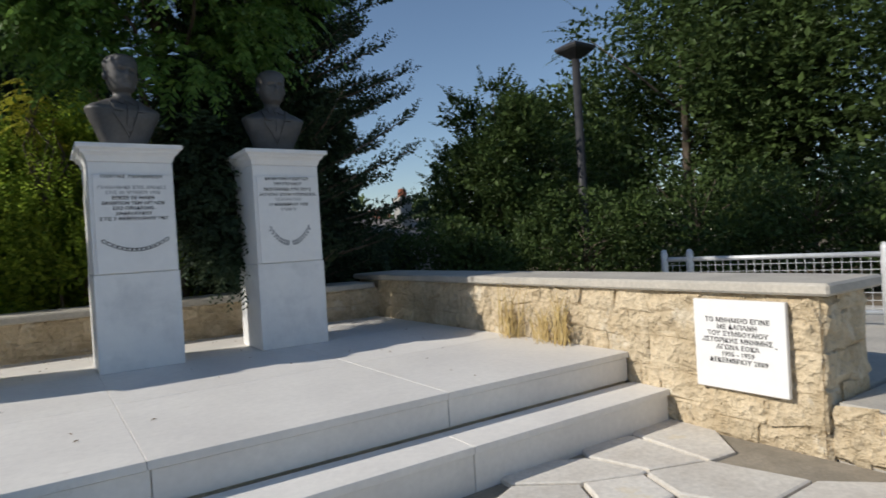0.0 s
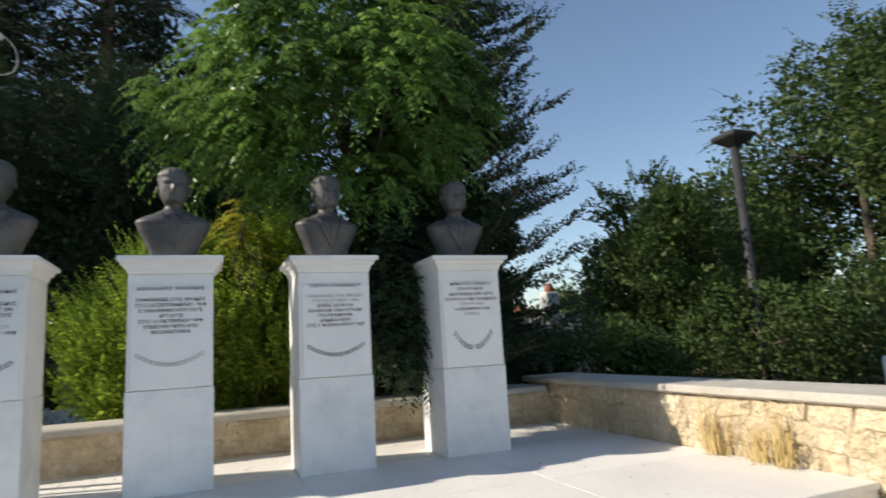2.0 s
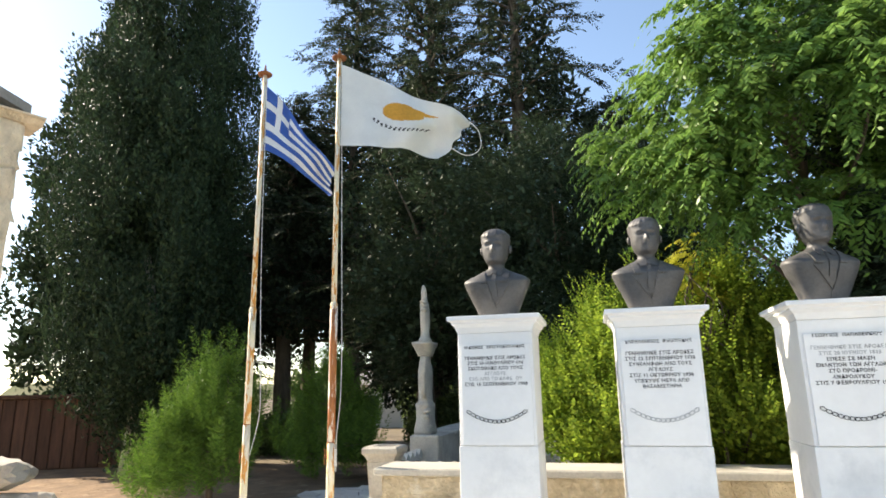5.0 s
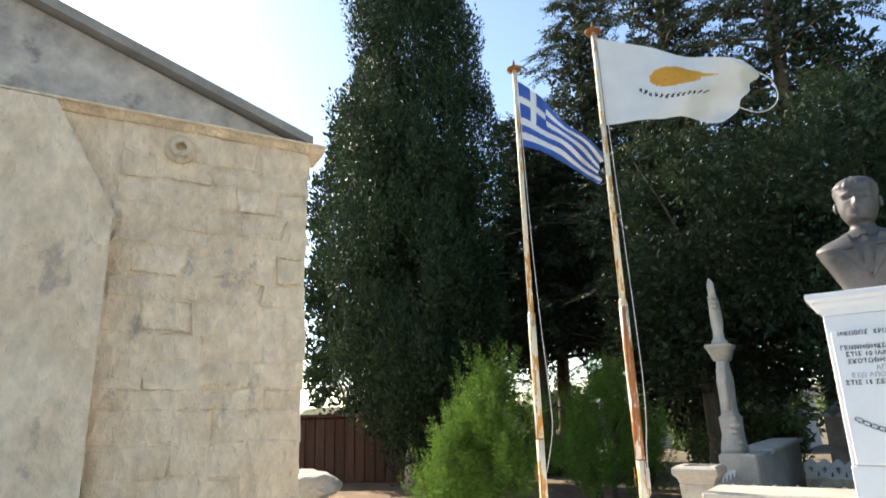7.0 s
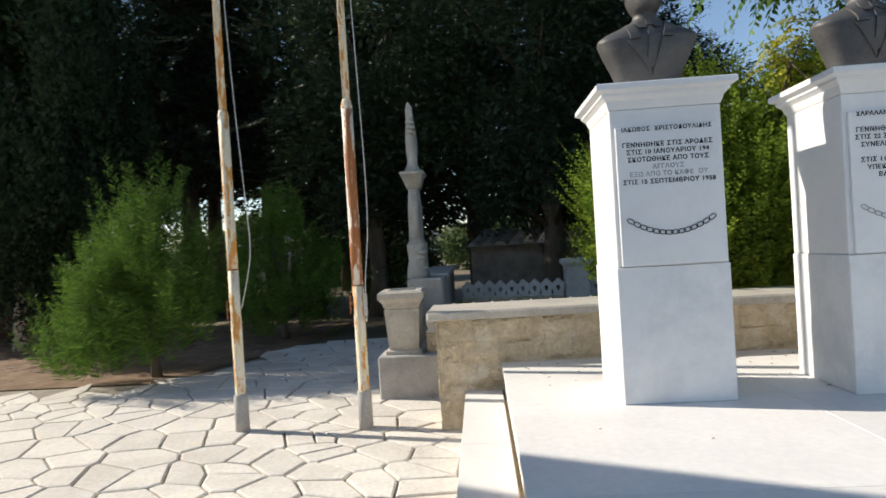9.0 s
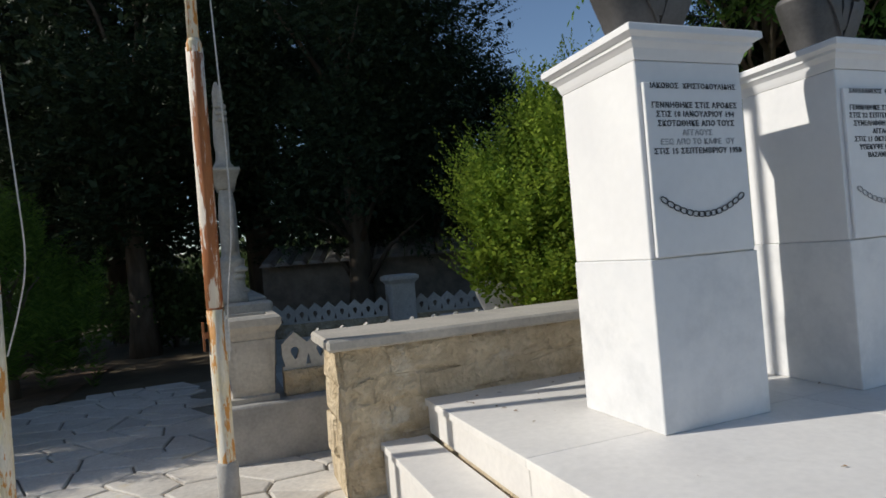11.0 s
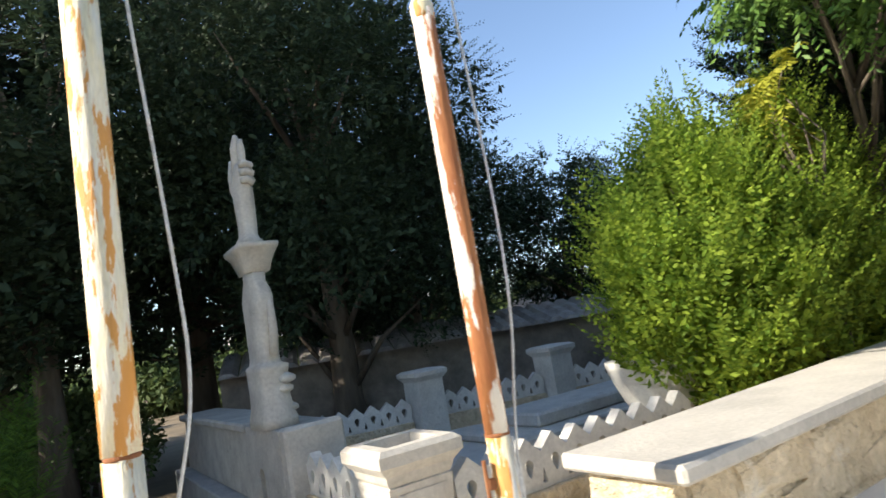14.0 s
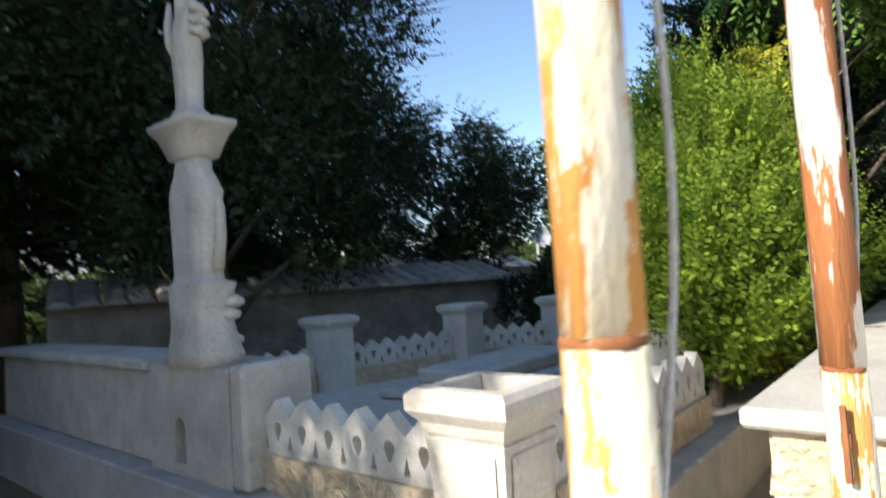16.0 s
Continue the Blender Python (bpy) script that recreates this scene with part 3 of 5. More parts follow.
structure("wall_base", Shape().box(3.40, -1.5, -0.1, 7.0, 1.845, 0.24, 0.03).box(3.82, 1.86, -0.1, 7.0, 6.0, 0.24), CAPSTONE, "raised concrete forecourt beyond the wall end", "pavement")

lay_stones(bpy.data.objects["wall_base"], Matrix.Translation((3.40, 1.845, -0.02)) @ Matrix.Rotation(radians(-90), 4, "Z"), courses(0, 3.2, 0, 0.255, 15, 0.10, 0.16, 0.14, 0.4), 15, STONE, 0.020, "stone", 0.004, 0.026)

# platform of marble slabs with two steps
platform = structure("platform", Shape().box(-1.92, 2.965, -0.1, 3.34, 6.165, 0.325).box(-2.17, 2.69, -0.1, 3.34, 6.165, 0.145), MORTAR, "two-stepped white marble platform", "platform")


def slabs(parent, x0, x1, y0, y1, z0, z1, nx, ny):
    for j in range(ny):
        for i in range(nx):
            a, b = x0 + (x1 - x0) * i / nx, x0 + (x1 - x0) * (i + 1) / nx
            c, d = y0 + (y1 - y0) * j / ny, y0 + (y1 - y0) * (j + 1) / ny
            part("slab", Shape().box(a + 0.0007, c + 0.0007, z0, b - 0.0007, d - 0.0007, z1, 0.002), SLAB, parent)


slabs(platform, -1.95, 3.345, 2.93, 6.16, 0.325, 0.36, 4, 3)
slabs(platform, -2.20, 3.345, 2.655, 2.925, 0.145, 0.18, 4, 1)
slabs(platform, -2.20, -1.955, 2.93, 6.16, 0.145, 0.18, 1, 3)
for i in range(4):
    a = -1.92 + 5.26 * i / 4
    part("riser", Shape().box(a + 0.002, 2.945, 0.185, a + 5.26 / 4 - 0.002, 2.963, 0.322, 0.003), SLAB, platform)
    b = -2.17 + 5.51 * i / 4
    part("riser", Shape().box(b + 0.002, 2.67, -0.09, b + 5.51 / 4 - 0.002, 2.688, 0.142, 0.003), SLAB, platform)
for i in range(3):
    a = 2.95 + 3.2 * i / 3
    part("riser", Shape().box(-1.938, a + 0.002, 0.185, -1.922, a + 3.2 / 3 - 0.002, 0.322, 0.003), SLAB, platform)
    b = 2.69 + 3.46 * i / 3
    part("riser", Shape().box(-2.188, b + 0.002, -0.09, -2.172, b + 3.46 / 3 - 0.002, 0.142, 0.003), SLAB, platform)


# ---- writing ----
def writing(name, text, size, m, mat, parent, align="CENTER", spread=1.0):
    cu = bpy.data.curves.new(name, "FONT")
    cu.body, cu.size, cu.align_x, cu.extrude, cu.space_character = text, size, align, 0.0008, spread
    cu.resolution_u = 2
    cu.offset = size * 0.022
    tmp = bpy.data.objects.new("tmp", cu)
    me = bpy.data.meshes.new_from_object(tmp)
    bpy.data.objects.remove(tmp)
    me.name = name
    me.materials.clear()
    me.materials.append(mat)
    ob = new(name, me)
    ob.parent = parent
    ob.matrix_basis = m
    return ob


def chain_garland(parent, x, y, z, width, sag, links=14):
    s = Shape()
    for i in range(links):
        t = (i + 0.5) / links * 2 - 1
        cx, cz = x + t * width / 2, z - sag * (1 - t * t)
        ang = math.atan2(2 * sag * t * 2 / width, 1)
        ring = []
        n = 12
        for k in range(n):
            a = 2 * math.pi * k / n
            px, pz = 0.0185 * math.cos(a), 0.010 * math.sin(a)
            ring.append((cx + px * math.cos(ang) - pz * math.sin(ang), y, cz + px * math.sin(ang) + pz * math.cos(ang)))
        ring.append(ring[0])
        s.tube(ring, 0.0022, 5)
    return part("garland", s, INK if parent["worn"] == 0 else FADED, parent, "carved chain garland picked out in black")


def laurel(parent, x, y, z):
    s = Shape()
    for side in (-1, 1):
        for i in range(9):
            t = i / 8
            cx, cz = x + side * (0.01 + 0.13 * t), z + 0.10 * t * t + 0.01 * t
            for up in (-1, 1):
                d = Vector((side * 0.7, 0, 0.5 + up * 0.8)).normalized() * 0.03
                w = Vector((-d.z, 0, d.x)) * 0.3
                p = Vector((cx, y, cz))
                s.add([p, p + d * 0.5 + w, p + d, p + d * 0.5 - w], [(0, 1, 2, 3)])
    return part("laurel", s, FADED, parent, "carved laurel wreath")


def pedestal(x, lines, worn, laurels):
    """Marble pedestal with moulded cap, inscription slab and garland; x is its left front corner."""
    t = thing("bust_pedestal", "white marble pedestal with moulded cap and Greek inscription on platform", "pedestal", "bust pedestals", at=pose(x, 5.0, 0.36))
    t["worn"] = worn
    w, d = 0.52, 0.50
    part("lower_block", Shape().box(-0.001, -0.001, 0, w + 0.001, d, 0.645, 0.004), MARBLE_GREY, t)
    part("shaft", Shape().box(0.004, 0.006, 0.646, w - 0.004, d - 0.004, 1.385, 0.004), MARBLE, t)
    part("inscription_slab", Shape().box(0.025, -0.010, 0.650, w - 0.020, 0.005, 1.30, 0.003), MARBLE, t)
    cap = Shape().square(w / 2, d / 2, [(0.256, 1.386), (0.262, 1.40), (0.270, 1.425), (0.285, 1.44), (0.292, 1.445), (0.292, 1.458), (0.312, 1.468), (0.318, 1.472), (0.318, 1.495), (0.314, 1.50)], 1.0, 0.97)
    part("cap", cap, MARBLE, t, "moulded cap")
    face = Matrix.Rotation(radians(90), 4, "X")
    for text, z, size, faint in lines:
        writing("inscription", text, size, Matrix.Translation((w / 2, -0.0112, z)) @ face, FADED if faint else INK, t, spread=1.12)
    if laurels:
        laurel(t, w / 2, -0.013, 0.79)
    else:
        chain_garland(t, w / 2, -0.013, 0.87, 0.40, 0.07)
    return t


S1, S2 = 0.034, 0.029
pedestal(-1.414, [("ΙΑΚΩΒΟΣ  ΧΡΙΣΤΟΔΟΥΛΙΔΗΣ", 1.278, S1 * 0.8, 0), ("ΓΕΝΝΗΘΗΚΕ ΣΤΙΣ ΑΡΟΔΕΣ", 1.205, S2, 0), ("ΣΤΙΣ 10 ΙΑΝΟΥΑΡΙΟΥ 194", 1.171, S2, 0), ("ΣΚΟΤΩΘΗΚΕ ΑΠΟ ΤΟΥΣ", 1.136, S2, 0), ("ΑΓΓΛΟΥΣ", 1.101, S2, 1), ("ΕΞΩ ΑΠΟ ΤΟ ΚΑΦΕ  ΟΥ", 1.067, S2, 1), ("ΣΤΙΣ 15 ΣΕΠΤΕΜΒΡΙΟΥ 1958", 1.032, S2, 0)], 0, 0)
pedestal(-0.362, [("ΧΑΡΑΛΑΜΠΟΣ  ΦΙΛΙΠΠΙΔΗΣ", 1.278, S1 * 0.8, 0), ("ΓΕΝΝΗΘΗΚΕ ΣΤΙΣ ΑΡΟΔΕΣ", 1.205, S2, 0), ("ΣΤΙΣ 22 ΣΕΠΤΕΜΒΡΙΟΥ 1938", 1.171, S2, 0), ("ΣΥΝΕΛΗΦΘΗ ΑΠΟ ΤΟΥΣ", 1.136, S2, 0), ("ΑΓΓΛΟΥΣ", 1.101, S2, 0), ("ΣΤΙΣ 11 ΟΚΤΩΒΡΙΟΥ 1958", 1.067, S2, 0), ("ΥΠΕΚΥΨΕ ΜΕΤΑ ΑΠΟ", 1.032, S2, 0), ("ΒΑΣΑΝΙΣΤΗΡΙΑ", 0.998, S2, 0)], 1, 0)
pedestal(0.707, [("ΓΕΩΡΓΙΟΣ  ΠΑΠΑΒΕΡΚΙΟΥ", 1.278, S1 * 0.8, 0), ("ΓΕΝΝΗΘΗΚΕ ΣΤΙΣ ΑΡΟΔΕΣ", 1.205, S2, 1), ("ΣΤΙΣ 20 ΙΟΥΝΙΟΥ 1938", 1.171, S2, 1), ("ΕΠΕΣΕ ΣΕ ΜΑΧΗ", 1.136, S2, 0), ("ΕΝΑΝΤΙΟΝ ΤΩΝ ΑΓΓΛΩΝ", 1.101, S2, 0), ("ΣΤΟ ΠΡΟΔΡΟΜΙ-", 1.067, S2, 0), ("ΑΝΔΡΟΛΥΚΟΥ", 1.032, S2, 0), ("ΣΤΙΣ 7 ΦΕΒΡΟΥΑΡΙΟΥ 1957", 0.998, S2, 0)], 0, 0)
pedestal(1.768, [("ΔΗΜΗΤΡΗΣ ΓΕΩΡΓΙΟΥ", 1.272, S2, 0), ("ΤΟΥΤΤΟΥΛΟΥ", 1.232, S2, 0), ("ΣΚΟΤΩΘΗΚΕ ΑΠΟ ΤΟΥΣ", 1.192, S2, 0), ("ΑΓΓΛΟΥΣ ΣΤΗΝ ΤΟΠΟΘΕΣΙΑ", 1.153, S2, 0), ("ΤΣΟΥΡΟΥΛΟΙ", 1.115, S2, 1), ("11 ΝΟΕΜΒΡΙΟΥ 1958", 1.077, S2, 0), ("ΕΤΩΝ 21", 1.040, S2, 1)], 1, 1)


# ---- busts: plain lofted figures ----
def bust(x, turn, seed):
    s = Shape()
    n = 132
    # half width, half depth, y shift, height, squareness
    rows = [(0.138, 0.080, 0.02, 0.0, 2.8), (0.150, 0.088, 0.015, 0.05, 2.8), (0.184, 0.104, 0.006, 0.13, 2.7), (0.222, 0.116, 0.0, 0.21, 2.7), (0.242, 0.118, 0.0, 0.262, 2.7), (0.236, 0.112, 0.004, 0.282, 2.5), (0.200, 0.102, 0.01, 0.305, 2.3), (0.140, 0.088, 0.012, 0.330, 2.1), (0.092, 0.076, 0.010, 0.350, 2.0), (0.064, 0.066, 0.006, 0.368, 2.0), (0.057, 0.062, 0.0, 0.385, 2.0), (0.058, 0.068, -0.004, 0.396, 2.0)]
    head = [(0.0, 0.060, 0.082), (0.05, 0.070, 0.094), (0.12, 0.080, 0.102), (0.2, 0.088, 0.107), (0.3, 0.094, 0.110), (0.4, 0.097, 0.113), (0.5, 0.099, 0.116), (0.6, 0.102, 0.119), (0.68, 0.104, 0.121), (0.76, 0.102, 0.119), (0.84, 0.093, 0.110), (0.91, 0.076, 0.092), (0.96, 0.055, 0.068), (1.0, 0.025, 0.032)]
    rows += [(a, b, -0.014 + 0.018 * t, 0.402 + 0.264 * t, 2.15) for t, a, b in head]
    zs = [r[3] for r in rows]
    levels = sorted(set([round(0.667 * i / 110, 4) for i in range(111)]))
    rings = []
    for z in levels:
        a, b, dy, q = (float(np.interp(z, zs, [r[k] for r in rows])) for k in (0, 1, 2, 4))
        ring = []
        for i in range(n):
            t = 2 * math.pi * i / n
            c, sn = math.cos(t), math.sin(t)
            px = a * math.copysign(abs(c) ** (2 / q), c)
            py = b * math.copysign(abs(sn) ** (2 / q), sn) + dy
            front = max(0.0, -sn)
            ax = abs(px)
            if 0.40 < z < 0.61:
                e = lambda x0, w, z0, h: math.exp(-((ax - x0) / w) ** 2) * math.exp(-((z - z0) / h) ** 2) * front
                py -= 0.026 * e(0, 0.011 + 0.10 * max(0, 0.53 - z) * 0.9, 0.490, 0.020) + 0.012 * e(0, 0.010, 0.515, 0.018)
                py += 0.020 * e(0.036, 0.019, 0.530, 0.011)
                py -= 0.008 * e(0.036, 0.026, 0.552, 0.008) + 0.006 * e(0.034, 0.010, 0.528, 0.005)
                py -= 0.006 * e(0.0, 0.024, 0.462, 0.005) + 0.006 * e(0.0, 0.020, 0.448, 0.005)
                py += 0.005 * e(0.0, 0.026, 0.455, 0.003)
                py -= 0.010 * e(0.0, 0.026, 0.418, 0.014)
                py += 0.006 * e(0.055, 0.015, 0.46, 0.03)
            line = 0.600 - 0.020 * math.sin(1.5 * t + seed) if py < -0.02 else 0.600 - 1.1 * min(0.10, py + 0.02)
            k = min(1.0, max(0.0, (z - line) / 0.012)) if z > 0.47 else 0.0
            if k:
                k = 1 + k * (0.05 + 0.016 * math.sin(13 * t + seed + 30 * z) + 0.010 * math.sin(23 * t - 50 * z))
                px, py = px * k, py * k
            ring.append((px, py, z))
        rings.append(ring)
    s.rings(rings)
    def chest(px, z):
        a, b, dy, q = (float(np.interp(z, zs, [w[k] for w in rows])) for k in (0, 1, 2, 4))
        return dy - b * max(0.0, 1 - min(1.0, abs(px) / a) ** q) ** (1 / q)

    def fold(xl, xr, z0, z1, off, m=22):
        """Raised piece of clothing over the chest between two edges, with thickness at its rim."""
        cols = 6
        lines = []
        for j in range(m + 1):
            z = z0 + (z1 - z0) * j / m
            lines.append([(xl(z) + (xr(z) - xl(z)) * i / cols, z) for i in range(cols + 1)])
        s.add([(x, chest(x, z) - off, z) for ln in lines for x, z in ln], [(j * (cols + 1) + i, j * (cols + 1) + i + 1, (j + 1) * (cols + 1) + i + 1, (j + 1) * (cols + 1) + i) for j in range(m) for i in range(cols)])
        for rim in ([ln[0] for ln in lines][::-1], [ln[-1] for ln in lines], lines[0], lines[-1][::-1]):
            k = len(rim)
            s.add([(x, chest(x, z) - off, z) for x, z in rim] + [(x, chest(x, z) + 0.006, z) for x, z in rim], [(k + i, k + i + 1, i + 1, i) for i in range(k - 1)])

    vee = lambda z: 0.29 * (z - 0.075)
    for side in (-1, 1):
        order = (lambda f, h: (f, h)) if side > 0 else (lambda f, h: (lambda z: -h(z), lambda z: -f(z)))
        fold(*order(vee, lambda z: vee(z) + 0.066 * (z - 0.075) / 0.165), 0.076, 0.240, 0.011)
        fold(*order(vee, lambda z: vee(z) + 0.050 - 0.16 * (z - 0.248)), 0.248, 0.345, 0.013)
        fold(*order(lambda z: 0.010 + 0.25 * max(0, 0.345 - z), lambda z: 0.060 - 0.2 * abs(z - 0.335)), 0.305, 0.362, 0.008)
    fold(lambda z: -0.011 - 0.06 * (0.33 - z), lambda z: 0.011 + 0.06 * (0.33 - z), 0.115, 0.322, 0.007)
    fold(lambda z: -0.013 - 0.2 * (z - 0.318), lambda z: 0.013 + 0.2 * (z - 0.318), 0.318, 0.348, 0.014, 6)
    fold(lambda z: -0.004, lambda z: 0.003, 0.004, 0.080, 0.003)
    for side in (-1, 1):
        s.lathe(side * 0.104, 0.004, [(0.003, 0.478), (0.010, 0.482), (0.014, 0.505), (0.013, 0.525), (0.004, 0.538)], 8, 1.4)
    me = s.mesh("bust", BRONZE, True)
    ob = new("bust", me)
    ob.matrix_basis = pose(x, 5.23, 1.8602, 0, 0, turn)
    return tagged(ob, "dark bronze portrait bust in suit and tie, on a marble pedestal", "bust", "bronze busts")


bust(-1.154, -2, 1)
bust(-0.102, 2, 2)
bust(0.967, 14, 3)
bust(2.028, 0, 4)

# plaque on the right wall
plaque = thing("marble_plaque", "square white marble plaque with black lettering on stone wall", "plaque", at=pose(3.306, 2.455, 0.246, 0, 0, -90))
part("panel", Shape().box(0, 0, 0, 0.48, 0.028, 0.46, 0.003), MARBLE, plaque)
for i, (text, size) in enumerate([("ΤΟ ΜΝΗΜΕΙΟ ΕΓΙΝΕ", 0.033), ("ΜΕ ΔΑΠΑΝΗ", 0.033), ("ΤΟΥ ΣΥΜΒΟΥΛΙΟΥ", 0.033), ("ΙΣΤΟΡΙΚΗΣ ΜΝΗΜΗΣ", 0.033), ("ΑΓΩΝΑ ΕΟΚΑ", 0.033), ("1955 - 1959", 0.033), ("ΔΕΚΕΜΒΡΙΟΥ 2009", 0.033)]):
    writing("inscription", text, size, Matrix.Translation((0.235, -0.001, 0.345 - 0.0345 * i)) @ Matrix.Rotation(radians(90), 4, "X"), INK, plaque, spread=1.08)
for px, pz in ((0.045, 0.245), (0.43, 0.235)):
    part("fixing_screw", Shape().lathe(0, 0, [(0.004, 0), (0.004, 0.002)], 8), BLACK, plaque).matrix_basis = Matrix.Translation((px, 0.0, pz)) @ Matrix.Rotation(radians(90), 4, "X")


# ---- flagpoles and flags ----
def rope(name, pts, parent, r=0.004):
    for _ in range(3):
        pts = [pts[0]] + [tuple(np.array(a) * w + np.array(b) * (1 - w)) for a, b in zip(pts, pts[1:]) for w in (0.75, 0.25)] + [pts[-1]]
    return part(name, Shape().tube(pts, r, 6), ROPE, parent, "white rope halyard")


def flagpole(x, y, top, rusted, joint):
    t = thing("flagpole", "tall white flagpole with peeling rusted paint, on stone paving", "flagpole", "flagpoles", at=pose(x, y, gz(x)))
    g = gz(x)
    part("sleeve", Shape().lathe(0, 0, [(0.052, -0.03), (0.050, 0.26), (0.038, 0.27)], 10), GREY_PAINT, t, "grey concrete-coloured sleeve", True)
    prof = lambda r, z0, z1, k: Shape().rings([[((r * (1.16 if i % 4 == 0 else 1.0)) * math.cos(2 * math.pi * i / 16), (r * (1.16 if i % 4 == 0 else 1.0)) * math.sin(2 * math.pi * i / 16), z0 + (z1 - z0) * j / k) for i in range(16)] for j in range(k + 1)])
    part("lower_tube", prof(0.0345, 0.0, joint - g, 4), POLE, t, smooth=True)
    part("joint_ring", Shape().lathe(0, 0, [(0.034, joint - 0.002 - g), (0.0362, joint - g), (0.0362, joint + 0.007 - g), (0.034, joint + 0.009 - g)], 16), RUST, t, "rusted joint ring", True)
    part("middle_tube", prof(0.034, joint + 0.008 - g, 2.18 - g, 4), RUSTY if rusted else POLE, t, "rust-streaked middle tube" if rusted else "", True)
    part("upper_collar", Shape().lathe(0, 0, [(0.033, 2.15 - g), (0.036, 2.16 - g), (0.036, 2.20 - g), (0.028, 2.22 - g)], 16), POLE, t, smooth=True)
    part("upper_tube", Shape().lathe(0, 0, [(0.027, 2.2 - g), (0.022, top - g)], 14), POLE, t, smooth=True)
    part("finial", Shape().lathe(0, 0, [(0.02, top - g), (0.075, top + 0.005 - g), (0.08, top + 0.02 - g), (0.03, top + 0.03 - g), (0.018, top + 0.06 - g), (0.006, top + 0.13 - g)], 14), RUST, t, "rusty disc finial", True)
    part("cleat", Shape().box(-0.06, -0.008, 0.78 - g, -0.03, 0.008, 0.81 - g, 0.003).tube([(-0.06, 0, 0.72 - g), (-0.06, 0, 0.86 - g)], 0.006, 6), RUST, t, "rope cleat")
    return t


pole_a = flagpole(-3.822, 6.362, 4.80, False, 1.075)
pole_b = flagpole(-2.916, 6.312, 4.83, True, 0.915)
ga = gz(-3.8)
rope("halyard", [(0.03, 0.0, 4.75 - ga), (0.05, 0.0, 3.2 - ga), (0.09, -0.01, 2.2 - ga), (0.135, -0.02, 1.5 - ga), (0.15, -0.02, 1.2 - ga), (0.10, -0.01, 0.98 - ga), (0.045, 0.0, 0.8 - ga)], pole_a)
rope("halyard", [(0.03, -0.005, 4.8 - ga), (0.06, -0.02, 3.6 - ga), (0.09, -0.03, 2.4 - ga), (0.11, -0.04, 1.6 - ga), (0.10, -0.04, 1.25 - ga), (0.06, -0.02, 0.98 - ga), (0.05, 0.0, 0.8 - ga)], pole_b)
rope("coiled_rope", [(0.046 + 0.014 * math.sin(i * 1.9), 0.012 * math.cos(i * 2.7), (0.90 if i % 2 else 0.66) - ga + 0.03 * math.sin(i * 4.1)) for i in range(14)], pole_b, 0.005)


def flag(name, label, hoist_top, height, reach, top_drop, low_drop, swing, worn, stripes):
    """A cloth hung from its hoist, sagging and narrowing along the fly, with folds; stripes colours it by strip."""
    nu, nv = 108, 54
    top = Vector(hoist_top)
    out = Vector((math.cos(swing), math.sin(swing), 0))
    side = Vector((-out.y, out.x, 0))
    grid = []
    for j in range(nv + 1):
        for i in range(nu + 1):
            u, v = i / nu, j / nv
            u2 = u * (1 - worn * v * v) + 0.012 * u * math.sin(17 * v)
            p = top + out * reach * u2
            p.z -= top_drop * u2 ** 1.15 + v * (height - (top_drop - low_drop) * u2)
            p += side * (0.10 * math.sin(6.2 * u + 2.6 * v) * u + 0.05 * math.sin(14 * u - 5 * v) * u)
            p += out * 0.035 * math.sin(9 * u + 5 * v) * u
            p.z += 0.03 * math.sin(7 * u + 3 * v) * u
            grid.append(p)
    t = thing(name, label, "flag", "flags")
    t.matrix_basis = Matrix.Translation(top)
    for key, mat, test in stripes:
        s = Shape()
        used = {}
        for j in range(nv):
            for i in range(nu):
                if test((i + 0.5) / nu, (j + 0.5) / nv):
                    q = []
                    for jj, ii in ((j, i), (j, i + 1), (j + 1, i + 1), (j + 1, i)):
                        k = jj * (nu + 1) + ii
                        if k not in used:
                            used[k] = len(s.v)
                            s.v.append(tuple(grid[k] - top))
                        q.append(used[k])
                    s.f.append(tuple(q))
        part(key, s, mat, t, smooth=True)
    tip = grid[nu] - top
    return t, tip


def canton(u, v):
    return u < 10 / 27 and v < 5 / 9


def is_blue(u, v):
    if canton(u, v):
        cu, cv = u * 27 / 10, v * 9 / 5
        return not (0.4 < cu < 0.6 or 0.4 < cv < 0.6)
    return int(v * 9) % 2 == 0


flag("striped_flag", "blue and white striped flag hanging from a flagpole", (-3.79, 6.36, 4.66), 0.74, 0.78, 1.04, 0.62, radians(8), 0.12, [("blue_cloth", BLUE, is_blue), ("white_cloth", CLOTH, lambda u, v: not is_blue(u, v))])


def island(u, v):
    du, dv = u - 0.48, v - 0.40 + 0.25 * (u - 0.48)
    body = (du / 0.15) ** 2 + (dv / 0.15) ** 2 < 1
    horn = 0.08 < du < 0.26 and abs(dv + 0.05) < 0.075 * (0.26 - du) / 0.18
    return body or horn


def branches(u, v):
    du = u - 0.5
    return abs(du) < 0.24 and abs(v - (0.70 - 2.2 * du * du)) < 0.028 and int(u * 54 + v * 9) % 2 == 0


white_flag, tip = flag("white_flag", "white cloth flag with an orange island shape, flying from a flagpole", (-2.885, 6.31, 4.76), 0.92, 1.42, 0.50, 0.02, radians(30), 0.26, [("emblem", COPPER, island), ("olive_branches", INK, lambda u, v: branches(u, v) and not island(u, v)), ("white_cloth", CLOTH, lambda u, v: not island(u, v) and not branches(u, v))])

